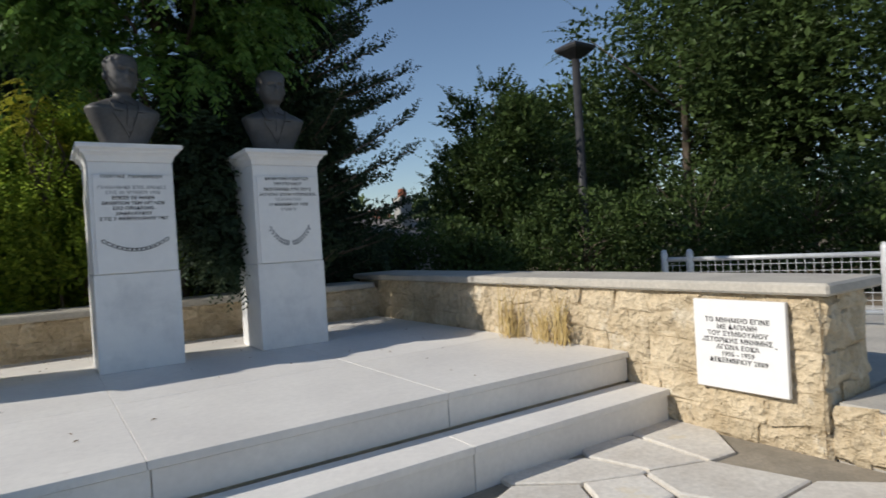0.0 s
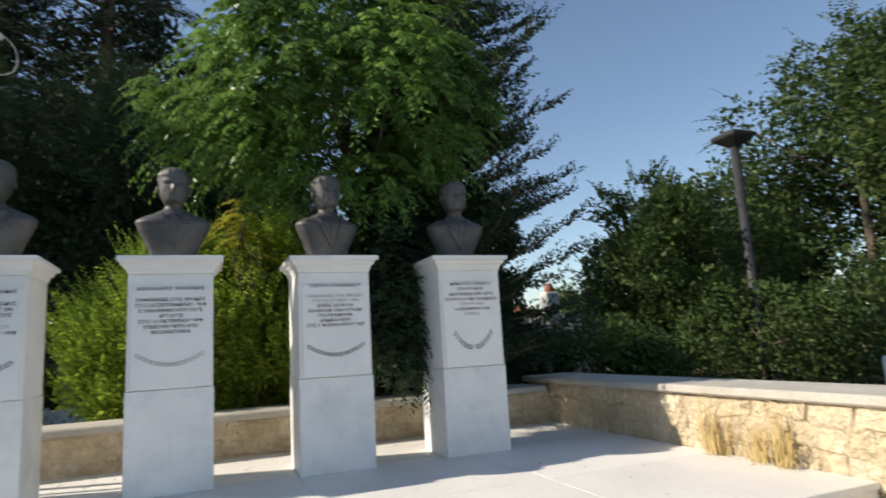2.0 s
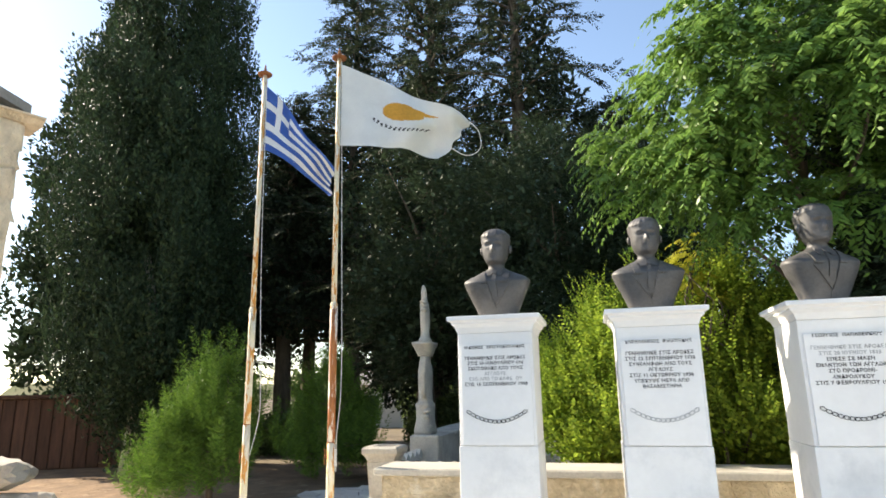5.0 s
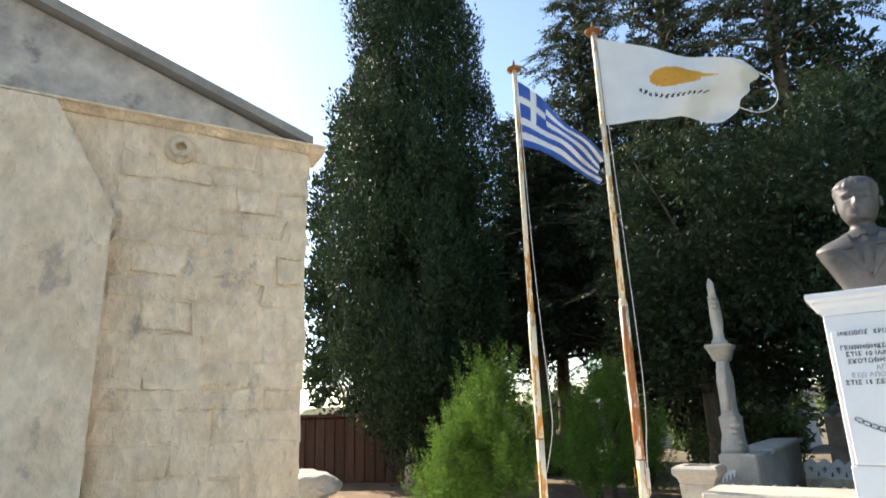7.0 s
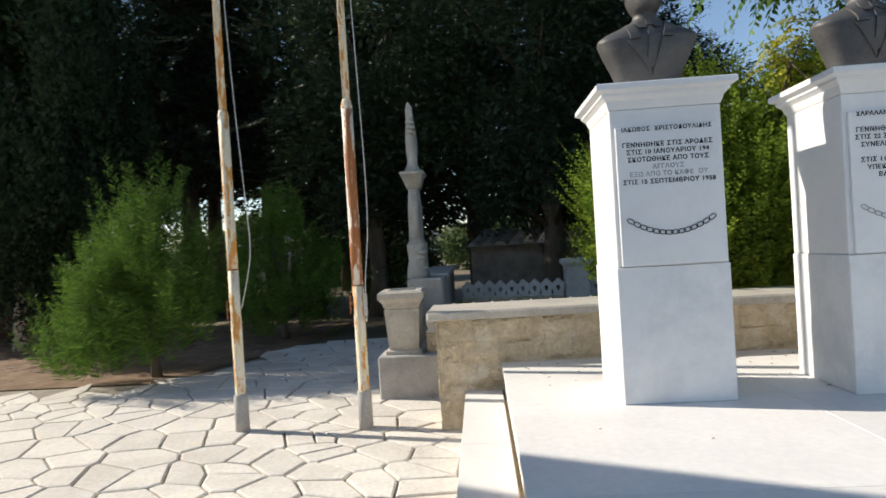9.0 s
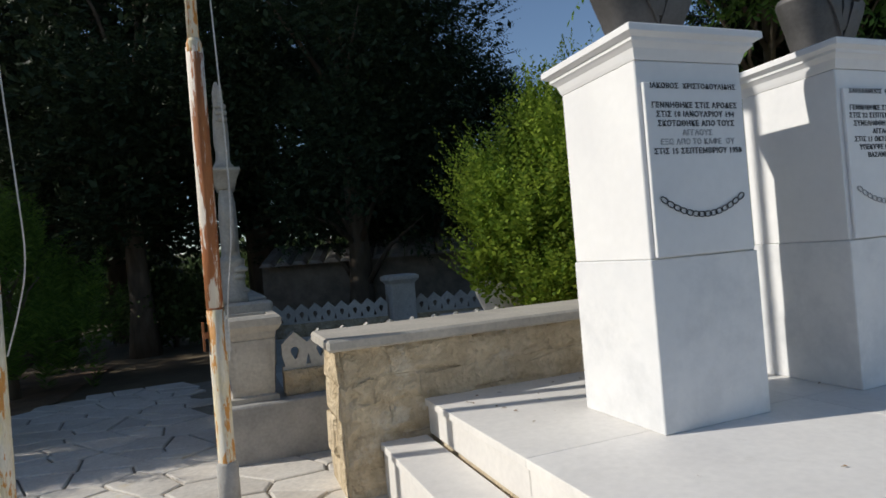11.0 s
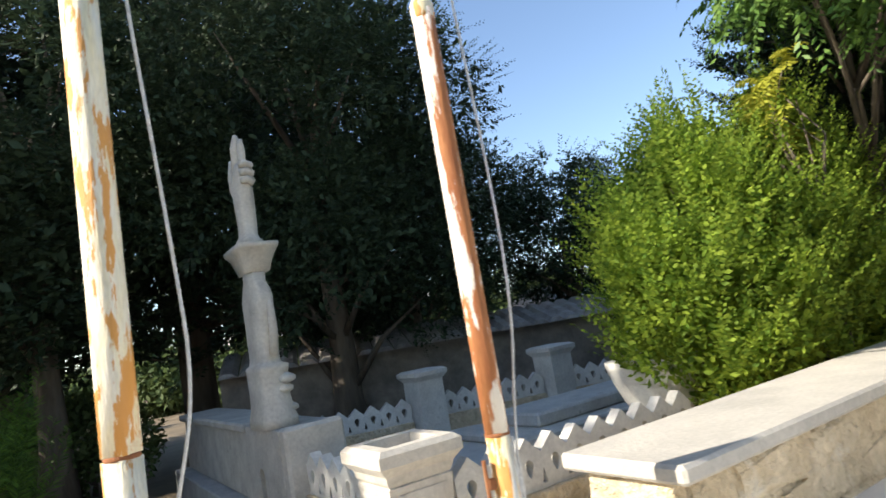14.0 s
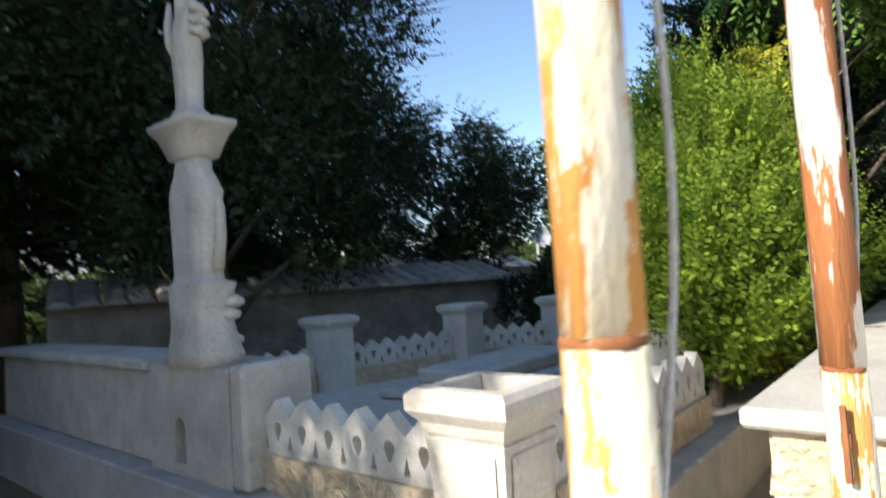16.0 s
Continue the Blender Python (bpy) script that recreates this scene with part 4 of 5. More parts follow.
rope("loose_rope", [tip, tip + Vector((0.10, 0.04, -0.10)), tip + Vector((0.12, 0.05, -0.32)), tip + Vector((-0.04, 0.0, -0.42)), tip + Vector((-0.22, -0.06, -0.30))], white_flag, 0.005)

# ---- church: gable wall facing the court, in its own frame (x along the wall, y into the building) ----
CH = Matrix.Translation((-5.34, 4.90, -0.085)) @ Matrix(((-0.42, -0.907, 0, 0), (-0.907, 0.42, 0, 0), (0, 0, 1, 0), (0, 0, 0, 1)))


def church_piece(name, shape, mat, label, category):
    shape.v = [tuple(CH @ Vector(p)) for p in shape.v]
    shape.f = [tuple(reversed(q)) for q in shape.f]
    return structure(name, shape, mat, label, category)


church = church_piece("church_wall", Shape().rings([[(0, 0, z), (9.0, 0, z), (9.0, 4.0, z), (0.6, 2.2, z)] for z in (-0.05, 3.86)]), CHURCH, "old rendered limestone church wall with dark stains", "church")
gable = [(0.1, 3.93), (4.5, 3.93), (4.5, 5.55), (0.25, 4.02)]
church_piece("church_gable", Shape().rings([[(a, y, z) for a, z in gable] for y in (0.06, 0.5)]), GABLE, "dark stained stone gable above the cornice", "church")
church_piece("church_roof", Shape().rings([[(a, y, z) for a, z in ((-0.03, 3.94), (4.5, 5.56), (4.5, 5.66), (-0.03, 4.03))] for y in (-0.06, 3.0)]), ROOF, "grey weathered sloping church roof", "roof")
church_piece("church_cornice", Shape().rings([[(x, o, z) for o, z in ((0.3, 3.862), (-0.03, 3.862), (-0.08, 3.90), (-0.12, 3.91), (-0.12, 3.928), (0.3, 3.928))] for x in (-0.14, 9.0)]), CHURCH, "weathered stone cornice under the roof", "cornice")
church_piece("church_buttress", Shape().rings([[(1.58, y, -0.05), (5.5, y, -0.05), (5.5, y, 3.85), (2.05, y, 3.85), (1.58, y, 3.0)] for y in (-0.22, -0.004)]), CHURCH, "projecting rendered buttress with a sloping top", "buttress")
boss = Shape().lathe(0, 0, [(0.13, -0.02), (0.125, 0.05), (0.085, 0.105), (0.045, 0.10), (0.04, 0.0)], 14)
boss.v = [(1.13 + x, -z, 3.68 + y) for x, y, z in boss.v]
church_piece("church_spout", boss, CHURCH, "round carved stone boss under the cornice", "boss")
lay_stones(church, CH @ Matrix.Translation((0, 0, 0)), courses(0, 1.57, 0, 3.86, 91, 0.15, 0.27, 0.2, 0.5), 91, CHURCH, 0.018, "block", 0.0, 0.034)

# ---- grave enclosure: base wall, lattice, urn, statue ----
enclosure = structure("enclosure_base", Shape().box(-2.94, 7.06, -0.12, 3.3, 7.42, 0.27, 0.01).box(-2.94, 7.425, -0.12, -2.52, 12.2, 0.265, 0.01), GREY_PAINT, "grey plastered plinth round the grave plot", "plinth")
structure("grave_floor", Shape().box(-2.515, 7.425, -0.1, 3.3, 10.8, 0.22), WHITE_STONE, "pale dusty stone floor of the grave plot", "floor")
tomb = thing("tomb_slab", "low stepped pale stone tomb slab", "tomb")
part("lower_step", Shape().box(-0.9, 8.75, 0.22, 1.2, 9.75, 0.30, 0.02), WHITE_STONE, tomb)
part("upper_slab", Shape().box(-0.6, 8.95, 0.30, 1.0, 9.6, 0.42, 0.02), WHITE_STONE, tomb)


def lattice_panel(length, height, pitch=0.16):
    """Pierced concrete plate: drop-shaped holes, narrow triangular slots between them and a saw-toothed top."""
    s = Shape()
    th = 0.032
    n = max(1, round(length / pitch))
    p = length / n
    zs, zt = height - 0.075, height - 0.125
    drop = [(0.027 * math.cos(a), zt + 0.027 * math.sin(a)) for a in [math.radians(-25 + 23 * k) for k in range(11)]] + [(-0.011, zt - 0.042), (0.0, zt - 0.056), (0.011, zt - 0.042)]
    for i in range(n):
        x0 = i * p
        outer = [(x0 + p / 2, 0), (x0 + p, 0), (x0 + p, 0.02), (x0 + p - 0.017, 0.025), (x0 + p, 0.095), (x0 + p, zs), (x0 + p / 2, height), (x0, zs), (x0, 0.095), (x0 + 0.017, 0.025), (x0, 0.02), (x0, 0)]
        hole = [(x0 + p / 2 + a, b) for a, b in drop]
        flat = outer + hole
        tris = tessellate_polygon([[Vector((a, b, 0)) for a, b in outer], [Vector((a, b, 0)) for a, b in hole]])
        k, m = len(flat), len(outer)
        faces = [tuple(t) for t in tris] + [tuple(k + q for q in reversed(t)) for t in tris]
        faces += [(q, (q + 1) % m, k + (q + 1) % m, k + q) for q in range(m)]
        faces += [(m + (q + 1) % (k - m), m + q, k + m + q, k + m + (q + 1) % (k - m)) for q in range(k - m)]
        s.add([(a, -th, b) for a, b in flat] + [(a, th, b) for a, b in flat], faces)
    return s


def balustrade_on(x0, y0, x1, y1, z0, height, base):
    """A balustrade panel on a solid curb."""
    length = math.hypot(x1 - x0, y1 - y0)
    m = pose(x0, y0, z0, 0, 0, math.degrees(math.atan2(y1 - y0, x1 - x0)))
    t = thing("balustrade", "pierced pale concrete balustrade with saw-toothed top on a curb", "balustrade", "pierced balustrades", at=m)
    part("curb", Shape().box(0, -0.06, 0, length, 0.06, base, 0.006), STONE if base > 0.15 else WHITE_STONE, t)
    part("lattice", lattice_panel(length, height), WHITE_STONE, t).matrix_basis = Matrix.Translation((0, 0, base))
    return t


balustrade_on(-2.54, 7.24, -0.90, 7.24, 0.27, 0.24, 0.16)
balustrade_on(-2.70, 8.53, -2.70, 7.50, 0.265, 0.24, 0.16)

urn = thing("urn_post", "square tapering stone urn with a hollow rim on a plinth", "urn", at=pose(-2.73, 7.29, 0.27))
part("body", Shape().square(0, 0, [(0.150, 0), (0.150, 0.03), (0.125, 0.04), (0.148, 0.38), (0.140, 0.385), (0.150, 0.40), (0.158, 0.43)]), OLD_MARBLE, urn)
rim = Shape()
prof = [(0.158, 0.43), (0.180, 0.455), (0.192, 0.47), (0.192, 0.515), (0.170, 0.535), (0.118, 0.535), (0.112, 0.47)]
rim.rings([[(-r, -r, z), (r, -r, z), (r, r, z), (-r, r, z)] for r, z in prof])
part("rim", rim, OLD_MARBLE, urn, "moulded rim round the hollow")
for dx, dy, rz in ((0, -1, 0), (1, 0, 90), (0, 1, 180), (-1, 0, 270)):
    pn = part("panel", Shape().add([(-0.10, -0.1345, 0.07), (0.10, -0.1345, 0.07), (0.115, -0.1505, 0.35), (-0.115, -0.1505, 0.35), (-0.075, -0.139, 0.10), (0.075, -0.139, 0.10), (0.09, -0.1525, 0.32), (-0.09, -0.1525, 0.32)], [(0, 1, 5, 4), (1, 2, 6, 5), (2, 3, 7, 6), (3, 0, 4, 7), (4, 5, 6, 7)]), OLD_MARBLE, urn)
    pn.matrix_basis = Matrix.Rotation(radians(rz), 4, "Z")

structure("enclosure_wall", Shape().box(-2.81, 9.46, 0.265, -2.49, 12.1, 0.755, 0.012), OLD_MARBLE, "weathered pale stone wall on the plinth behind the statue", "wall")
structure("enclosure_coping", Shape().box(-2.86, 9.44, 0.757, -2.44, 12.15, 0.82, 0.015), OLD_MARBLE, "worn pale coping slab on the enclosure wall", "coping")
statue_base = thing("statue_plinth", "broken pale stone plinth with arched niche under a statue", "plinth", at=pose(-2.65, 8.95, 0.265))
arch = [(0.055 * math.cos(math.pi * i / 10), 0.225 + 0.055 * math.sin(math.pi * i / 10)) for i in range(11)]
ring = [(0.16 + a, b) for a, b in [(0.055, 0.06)] + arch + [(-0.055, 0.06)]]
face = [(-0.30, 0), (0.48, 0), (0.48, 0.535), (-0.30, 0.535)]
tris = tessellate_polygon([[Vector((a, b, 0)) for a, b in face], [Vector((a, b, 0)) for a, b in ring]])
flat = face + ring
body = Shape().add([(-0.19, a, b) for a, b in flat], [tuple(t) for t in tris])
body.add([(-0.19, a, b) for a, b in ring] + [(0.15, a, b) for a, b in ring], [(q, (q + 1) % len(ring), len(ring) + (q + 1) % len(ring), len(ring) + q) for q in range(len(ring))] + [tuple(range(len(ring), 2 * len(ring)))])
body.add([(-0.19, -0.30, 0), (0.19, -0.30, 0), (0.19, 0.48, 0), (-0.19, 0.48, 0), (-0.19, -0.30, 0.535), (0.19, -0.30, 0.535), (0.19, 0.48, 0.535), (-0.19, 0.48, 0.535)], [(0, 1, 5, 4), (1, 2, 6, 5), (2, 3, 7, 6), (4, 5, 6, 7)])
part("block", body, OLD_MARBLE, statue_base)
part("side_block", Shape().box(-0.19, -0.42, 0, 0.19, -0.302, 0.555, 0.02), OLD_MARBLE, statue_base, "chipped upright block")


def arm_statue():
    """Thin deep column of drapery, a capital, and a raised forearm with upright fingers, in one piece."""
    s = Shape()

    def lump(profile, n=28, flute=0.0, q=2.6):
        """Rings of half width, half depth, depth shift and height."""
        rings = []
        for hx, hy, dy, z in profile:
            ring = []
            for i in range(n):
                a = 2 * math.pi * i / n
                c, d = math.cos(a), math.sin(a)
                k = 1 + flute * math.sin(7 * a + 3 * z)
                ring.append((hx * k * math.copysign(abs(c) ** (2 / q), c), dy + hy * k * math.copysign(abs(d) ** (2 / q), d), z))
            rings.append(ring)
        s.rings(rings)

    lump([(0.125, 0.235, -0.02, 0.0), (0.122, 0.23, -0.02, 0.06), (0.110, 0.215, -0.02, 0.12), (0.105, 0.19, -0.01, 0.20), (0.108, 0.185, -0.01, 0.30), (0.112, 0.195, -0.015, 0.36), (0.114, 0.200, -0.02, 0.39), (0.090, 0.155, 0.0, 0.41), (0.080, 0.150, 0.0, 0.44), (0.076, 0.158, 0.0, 0.55), (0.076, 0.178, 0.0, 0.70), (0.076, 0.190, 0.0, 0.80), (0.074, 0.194, 0.0, 0.84), (0.068, 0.165, 0.0, 0.90), (0.062, 0.115, 0.0, 0.96), (0.060, 0.105, 0.0, 1.03)], 32, 0.025, 3.2)
    # drapery strip and scroll down the near edge
    s.tube([(0.02, -0.165, 0.46), (0.03, -0.175, 0.62), (0.03, -0.178, 0.76), (0.02, -0.165, 0.84)], [0.030, 0.028, 0.028, 0.015], 8)
    for i in range(6):
        s.lathe(0.055 + 0.02 * math.sin(i * 2.1), -0.165 - 0.022 * math.cos(i * 1.7), [(0.02, 0.02 + i * 0.062), (0.055, 0.035 + i * 0.062), (0.058, 0.06 + i * 0.062), (0.02, 0.085 + i * 0.062)], 9)
    s.square(0, 0, [(0.080, 1.02), (0.090, 1.05), (0.098, 1.08), (0.112, 1.12), (0.118, 1.135), (0.138, 1.17), (0.142, 1.18), (0.142, 1.205), (0.100, 1.215)], 0.92, 1.40)
    lump([(0.088, 0.120, 0.01, 1.21), (0.085, 0.115, 0.01, 1.245), (0.070, 0.090, 0.01, 1.265), (0.060, 0.074, 0.01, 1.29), (0.060, 0.076, 0.012, 1.36), (0.064, 0.086, 0.012, 1.46), (0.066, 0.092, 0.015, 1.54), (0.066, 0.098, 0.015, 1.60), (0.062, 0.098, 0.01, 1.66), (0.052, 0.090, 0.0, 1.74), (0.040, 0.075, -0.005, 1.79)], 24, 0.03, 2.2)
    # fingers held together, a thumb apart, curled fingers in front
    for dx, dy, top, w in ((-0.018, 0.010, 2.01, 0.030), (0.014, -0.022, 1.97, 0.027), (0.0, 0.045, 1.93, 0.024)):
        s.tube([(dx, dy + 0.012, 1.70), (dx, dy + 0.006, 1.82), (dx * 0.9, dy - 0.004, (1.82 + top) / 2), (dx * 0.7, dy - 0.014, top - 0.03), (dx * 0.6, dy - 0.016, top)], [w * 1.15, w * 1.1, w, w * 0.8, w * 0.35], 9)
    s.tube([(-0.02, 0.085, 1.57), (-0.03, 0.128, 1.64), (-0.03, 0.132, 1.74), (-0.028, 0.124, 1.86)], [0.030, 0.027, 0.022, 0.012], 9)
    for i in range(3):
        z = 1.64 + 0.055 * i
        s.tube([(0.03, -0.055, z), (0.035, -0.10, z + 0.012), (0.0, -0.115, z + 0.02), (-0.03, -0.085, z + 0.015)], [0.026, 0.030, 0.029, 0.020], 8)
    v = [Vector(p) for p in s.v]
    s.v = [tuple(p + 0.009 * Vector((noise.noise(p * 13), noise.noise(p * 13 + Vector((9, 0, 0))), 0)) + 0.004 * Vector((noise.noise(p * 45), noise.noise(p * 45 + Vector((0, 7, 0))), 0))) for p in v]
    ob = new("raised_arm_statue", s.mesh("raised_arm_statue", OLD_MARBLE, True))
    ob.matrix_basis = pose(-2.755, 9.02, 0.802)
    return tagged(ob, "weathered pale stone statue of a raised forearm on a carved column", "statue")


arm_statue()


def fence_post(x, y, z0, h, w=0.13):
    ob = new("enclosure_post", Shape().square(0, 0, [(w, 0), (w, h - 0.12), (w * 1.02, h - 0.11), (w * 1.3, h - 0.06), (w * 1.3, h - 0.02), (w * 1.05, h)]).mesh("enclosure_post", WHITE_STONE))
    ob.matrix_basis = pose(x, y, z0)
    return tagged(ob, "square pale stone post with a moulded top", "post", "plot posts")


BACK = [(-2.49, 10.95), (-0.75, 10.5), (0.72, 10.12), (1.70, 9.52)]
for x, y in BACK[1:]:
    fence_post(x, y, 0.2, 0.68, 0.15)
for (x0, y0), (x1, y1) in zip(BACK, BACK[1:]):
    a = math.atan2(y1 - y0, x1 - x0)
    balustrade_on(x0 + 0.17 * math.cos(a), y0 + 0.17 * math.sin(a), x1 - 0.17 * math.cos(a), y1 - 0.17 * math.sin(a), 0.2, 0.24, 0.18)

# big white urn among the bush
shell = thing("garden_urn", "white fluted stone garden urn half covered by a bush", "urn", at=pose(-0.66, 7.60, 0.221))
flutes = Shape().lathe(0, 0, [(0.12, 0.0), (0.15, 0.05), (0.09, 0.12), (0.15, 0.22), (0.23, 0.36), (0.285, 0.50), (0.31, 0.57), (0.315, 0.61), (0.27, 0.62), (0.13, 0.55)], 48)
flutes.v = [(x * (1 + 0.045 * (k % 48 % 4 == 0) * (0.2 < z < 0.56)), y * (1 + 0.045 * (k % 48 % 4 == 0) * (0.2 < z < 0.56)), z) for k, (x, y, z) in enumerate(flutes.v)]
part("bowl", flutes, WHITE_STONE, shell, smooth=True)

# ---- far wall with tiled coping, houses ----
FAR = pose(-2.2, 13.1, 0, 0, 0, -19)
far_wall = structure("wall_far", Shape().box(0, 0, -0.6, 5.7, 0.4, 1.12), material("rubble", (0.34, 0.29, 0.23), (0.20, 0.17, 0.14), scale=4, rough=1.0, bump=1.0, bump_scale=9), "rough rubble outbuilding wall in shade", "wall")
far_wall.matrix_basis = FAR
eaves = thing("tiled_coping", "grey clay tile coping along the rubble wall", "roof", at=FAR)
for i in range(23):
    x = i * 0.25
    part("tile", Shape().add([(x, -0.2, 1.10), (x + 0.06, -0.2, 1.16), (x + 0.18, -0.2, 1.16), (x + 0.24, -0.2, 1.10), (x, 0.7, 1.37), (x + 0.06, 0.7, 1.42), (x + 0.18, 0.7, 1.42), (x + 0.24, 0.7, 1.37)], [(0, 1, 5, 4), (1, 2, 6, 5), (2, 3, 7, 6), (0, 3, 2, 1), (4, 5, 6, 7)]), TILE, eaves)


def house(x, y, z, w, d, h, roof, label):
    t = thing("house", label, "house", "far houses", at=pose(x, y, z))
    part("wall", Shape().box(-w / 2, -d / 2, -2, w / 2, d / 2, h), HOUSE, t)
    part("roof", Shape().rings([[(-w / 2 - 0.4, -d / 2 - 0.4, h), (w / 2 + 0.4, -d / 2 - 0.4, h), (w / 2 + 0.4, d / 2 + 0.4, h), (-w / 2 - 0.4, d / 2 + 0.4, h)], [(-w / 4, -0.1, h + d * 0.28), (w / 4, -0.1, h + d * 0.28), (w / 4, 0.1, h + d * 0.28), (-w / 4, 0.1, h + d * 0.28)]]), roof, t)
    for i in range(3):
        wx = -w / 3 + i * w / 3
        win = part("window", Shape().box(wx - 0.5, -d / 2 - 0.03, h * 0.3, wx + 0.5, -d / 2 - 0.005, h * 0.75), DARK, t)
        part("sill", Shape().box(wx - 0.6, -d / 2 - 0.12, h * 0.3 - 0.08, wx + 0.6, -d / 2 - 0.031, h * 0.3), HOUSE, win)
    return t


house(9, 44, -0.8, 9, 7, 3.0, TILE, "far white house with a grey tiled roof")
house(16, 40, -0.8, 8, 7, 3.2, TILE, "far white house with a grey roof")
house(28, 58, -0.9, 12, 8, 3.6, RED_TILE, "far pale house with a red roof")
house(-9, 34, -0.5, 9, 5, 2.2, TILE, "low pale building beyond the trees")

cottage = thing("cottage", "low pale outbuilding with a grey tiled roof and chimney", "house", at=pose(8.4, 16.6, -0.1))
part("wall", Shape().box(-2.1, -1.3, 0, 2.1, 1.3, 1.45), HOUSE, cottage)
part("roof", Shape().rings([[(-2.3, -1.5, 1.453), (2.3, -1.5, 1.453), (2.3, 1.5, 1.453), (-2.3, 1.5, 1.453)], [(-2.3, -0.06, 2.0), (2.3, -0.06, 2.0), (2.3, 0.06, 2.0), (-2.3, 0.06, 2.0)]]), TILE, cottage)
chimney = part("chimney", Shape().box(0.9, -0.75, 1.6, 1.3, -0.35, 2.6, 0.02), HOUSE, cottage)
part("chimney_pot", Shape().lathe(1.1, -0.55, [(0.12, 2.602), (0.14, 2.7), (0.10, 2.85)], 10), RED_TILE, chimney, "red clay chimney pot")
dish = thing("satellite_dish", "round white satellite dish on a mast beside the outbuilding", "satellite dish", at=pose(11.1, 15.4, -0.1))
part("mast", Shape().lathe(0, 0, [(0.03, 0), (0.03, 2.2)], 8), METAL, dish)
bowl = Shape().lathe(0, 0, [(0.02, 0.10), (0.20, 0.12), (0.33, 0.18), (0.34, 0.185), (0.32, 0.165), (0.18, 0.10), (0.02, 0.075)], 24)
part("reflector", bowl, METAL, dish, smooth=True).matrix_basis = pose(0, -0.05, 2.25, 75, 0, -20)

hill = Shape()
hx = np.linspace(-260, 320, 60)
hill.rings([[(x, 210, -8) for x in hx], [(x, 230, 2 + 5 * (0.6 + 0.4 * math.sin(x * 0.021) + 0.15 * math.sin(x * 0.07))) for x in hx], [(x, 300, 3 + 9 * (0.6 + 0.4 * math.sin(x * 0.013 + 1) + 0.1 * math.sin(x * 0.05))) for x in hx]], close=False, caps=False)
structure("backdrop_hill", hill, HILL, "low scrubby hills in the distance", "hill")

# ---- trees and shrubs ----
# columnar cypress by the church
tree("cypress_tree", "tall dense dark cypress with a pale whitewashed trunk", -9.25, 11.4, "cypress", 0.9, 14.6, 2.05, CYPRESS, LIME_BARK, 150000, 0.095, 620, 3, 0.24, 0.4, up=1.3, squash=2.6, shoot=(9000, 0.30, 16, 0.05, False, 0.0, 0.45, 2.4, 0.3), leaders=0)
tree("cypress_tree", "tall dense dark cypress behind another", -11.6, 13.0, "cypress", 1.0, 12.0, 2.0, CYPRESS, LIME_BARK, 42000, 0.16, 300, 4, 0.24, 0.5, up=0.8, squash=2.2)
# tall dark conifers behind the plot
for i, (x, y, h, r) in enumerate([(-7.6, 18.2, 15.0, 3.0), (-4.6, 16.6, 16.5, 3.1), (-2.0, 15.4, 16.0, 3.0), (-10.6, 21.5, 11.5, 3.3), (-14.5, 19.5, 12.0, 2.8), (-6.3, 21.5, 13.0, 3.0), (0.4, 16.8, 9.0, 2.6), (-9.3, 17.2, 10.5, 2.6), (-12.0, 17.0, 9.0, 2.6)]):
    bough_tree("conifer_tree", "tall dark conifer with open lower branches", x, y, 3.3 if i in (0, 3, 7) else 1.8, h, r, PINE, 150, 15, 0.62, 16, 0.12, 20 + i, 0.22, 0.2, 0.35, 0.55, 0.5, 0.45, 16000, 0.17)
tree("cedar_tree", "broad dark evergreen tree at the back of the plot", -0.8, 12.4, "dome", 1.5, 6.5, 2.1, JUNIPER, BARK, 22000, 0.10, 90, 31, 0.22, 0.5, hang=0.1, stretch=1.05, shoot=(8000, 0.40, 18, 0.06, True, 0.1, 0.4, 0.3, 0.9))
for x, y, h, r, sd in ((0.9, 13.3, 5.0, 1.6, 34), (4.0, 12.9, 4.1, 1.5, 32)):
    tree("cedar_tree", "broad dark evergreen tree beside the far wall", x, y, "dome", 1.4, h, r, JUNIPER, BARK, 9000, 0.10, 45, sd, 0.16, 0.4, shoot=(3600, 0.38, 14, 0.08, True, 0.1, 0.4, 0.3, 0.9))
tree("cedar_tree", "dark evergreen tree behind the monument", -4.0, 13.8, "dome", 1.9, 7.0, 1.9, JUNIPER, BARK, 9000, 0.14, 60, 33, 0.2, 0.5, shoot=(3600, 0.45, 14, 0.09, True, 0.1, 0.4, 0.3, 0.9))
# brown boarded shed behind the cypress
shed = thing("garden_shed", "dark brown boarded shed in the shade of the trees", "shed", at=pose(-12.39, 11.56, -0.1, 0, 0, 25))
part("wall", Shape().box(-2.2, 0, 0, 2.2, 1.8, 1.45, 0.01), DARK_WOOD, shed)
part("roof", Shape().box(-2.35, -0.15, 1.453, 2.35, 1.95, 1.53, 0.015), DARK_WOOD, shed)
for i in range(18):
    part("board", Shape().box(-2.2 + i * 0.244, -0.03, 0.02, -1.985 + i * 0.244, -0.004, 1.43, 0.006), DARK_WOOD, shed)
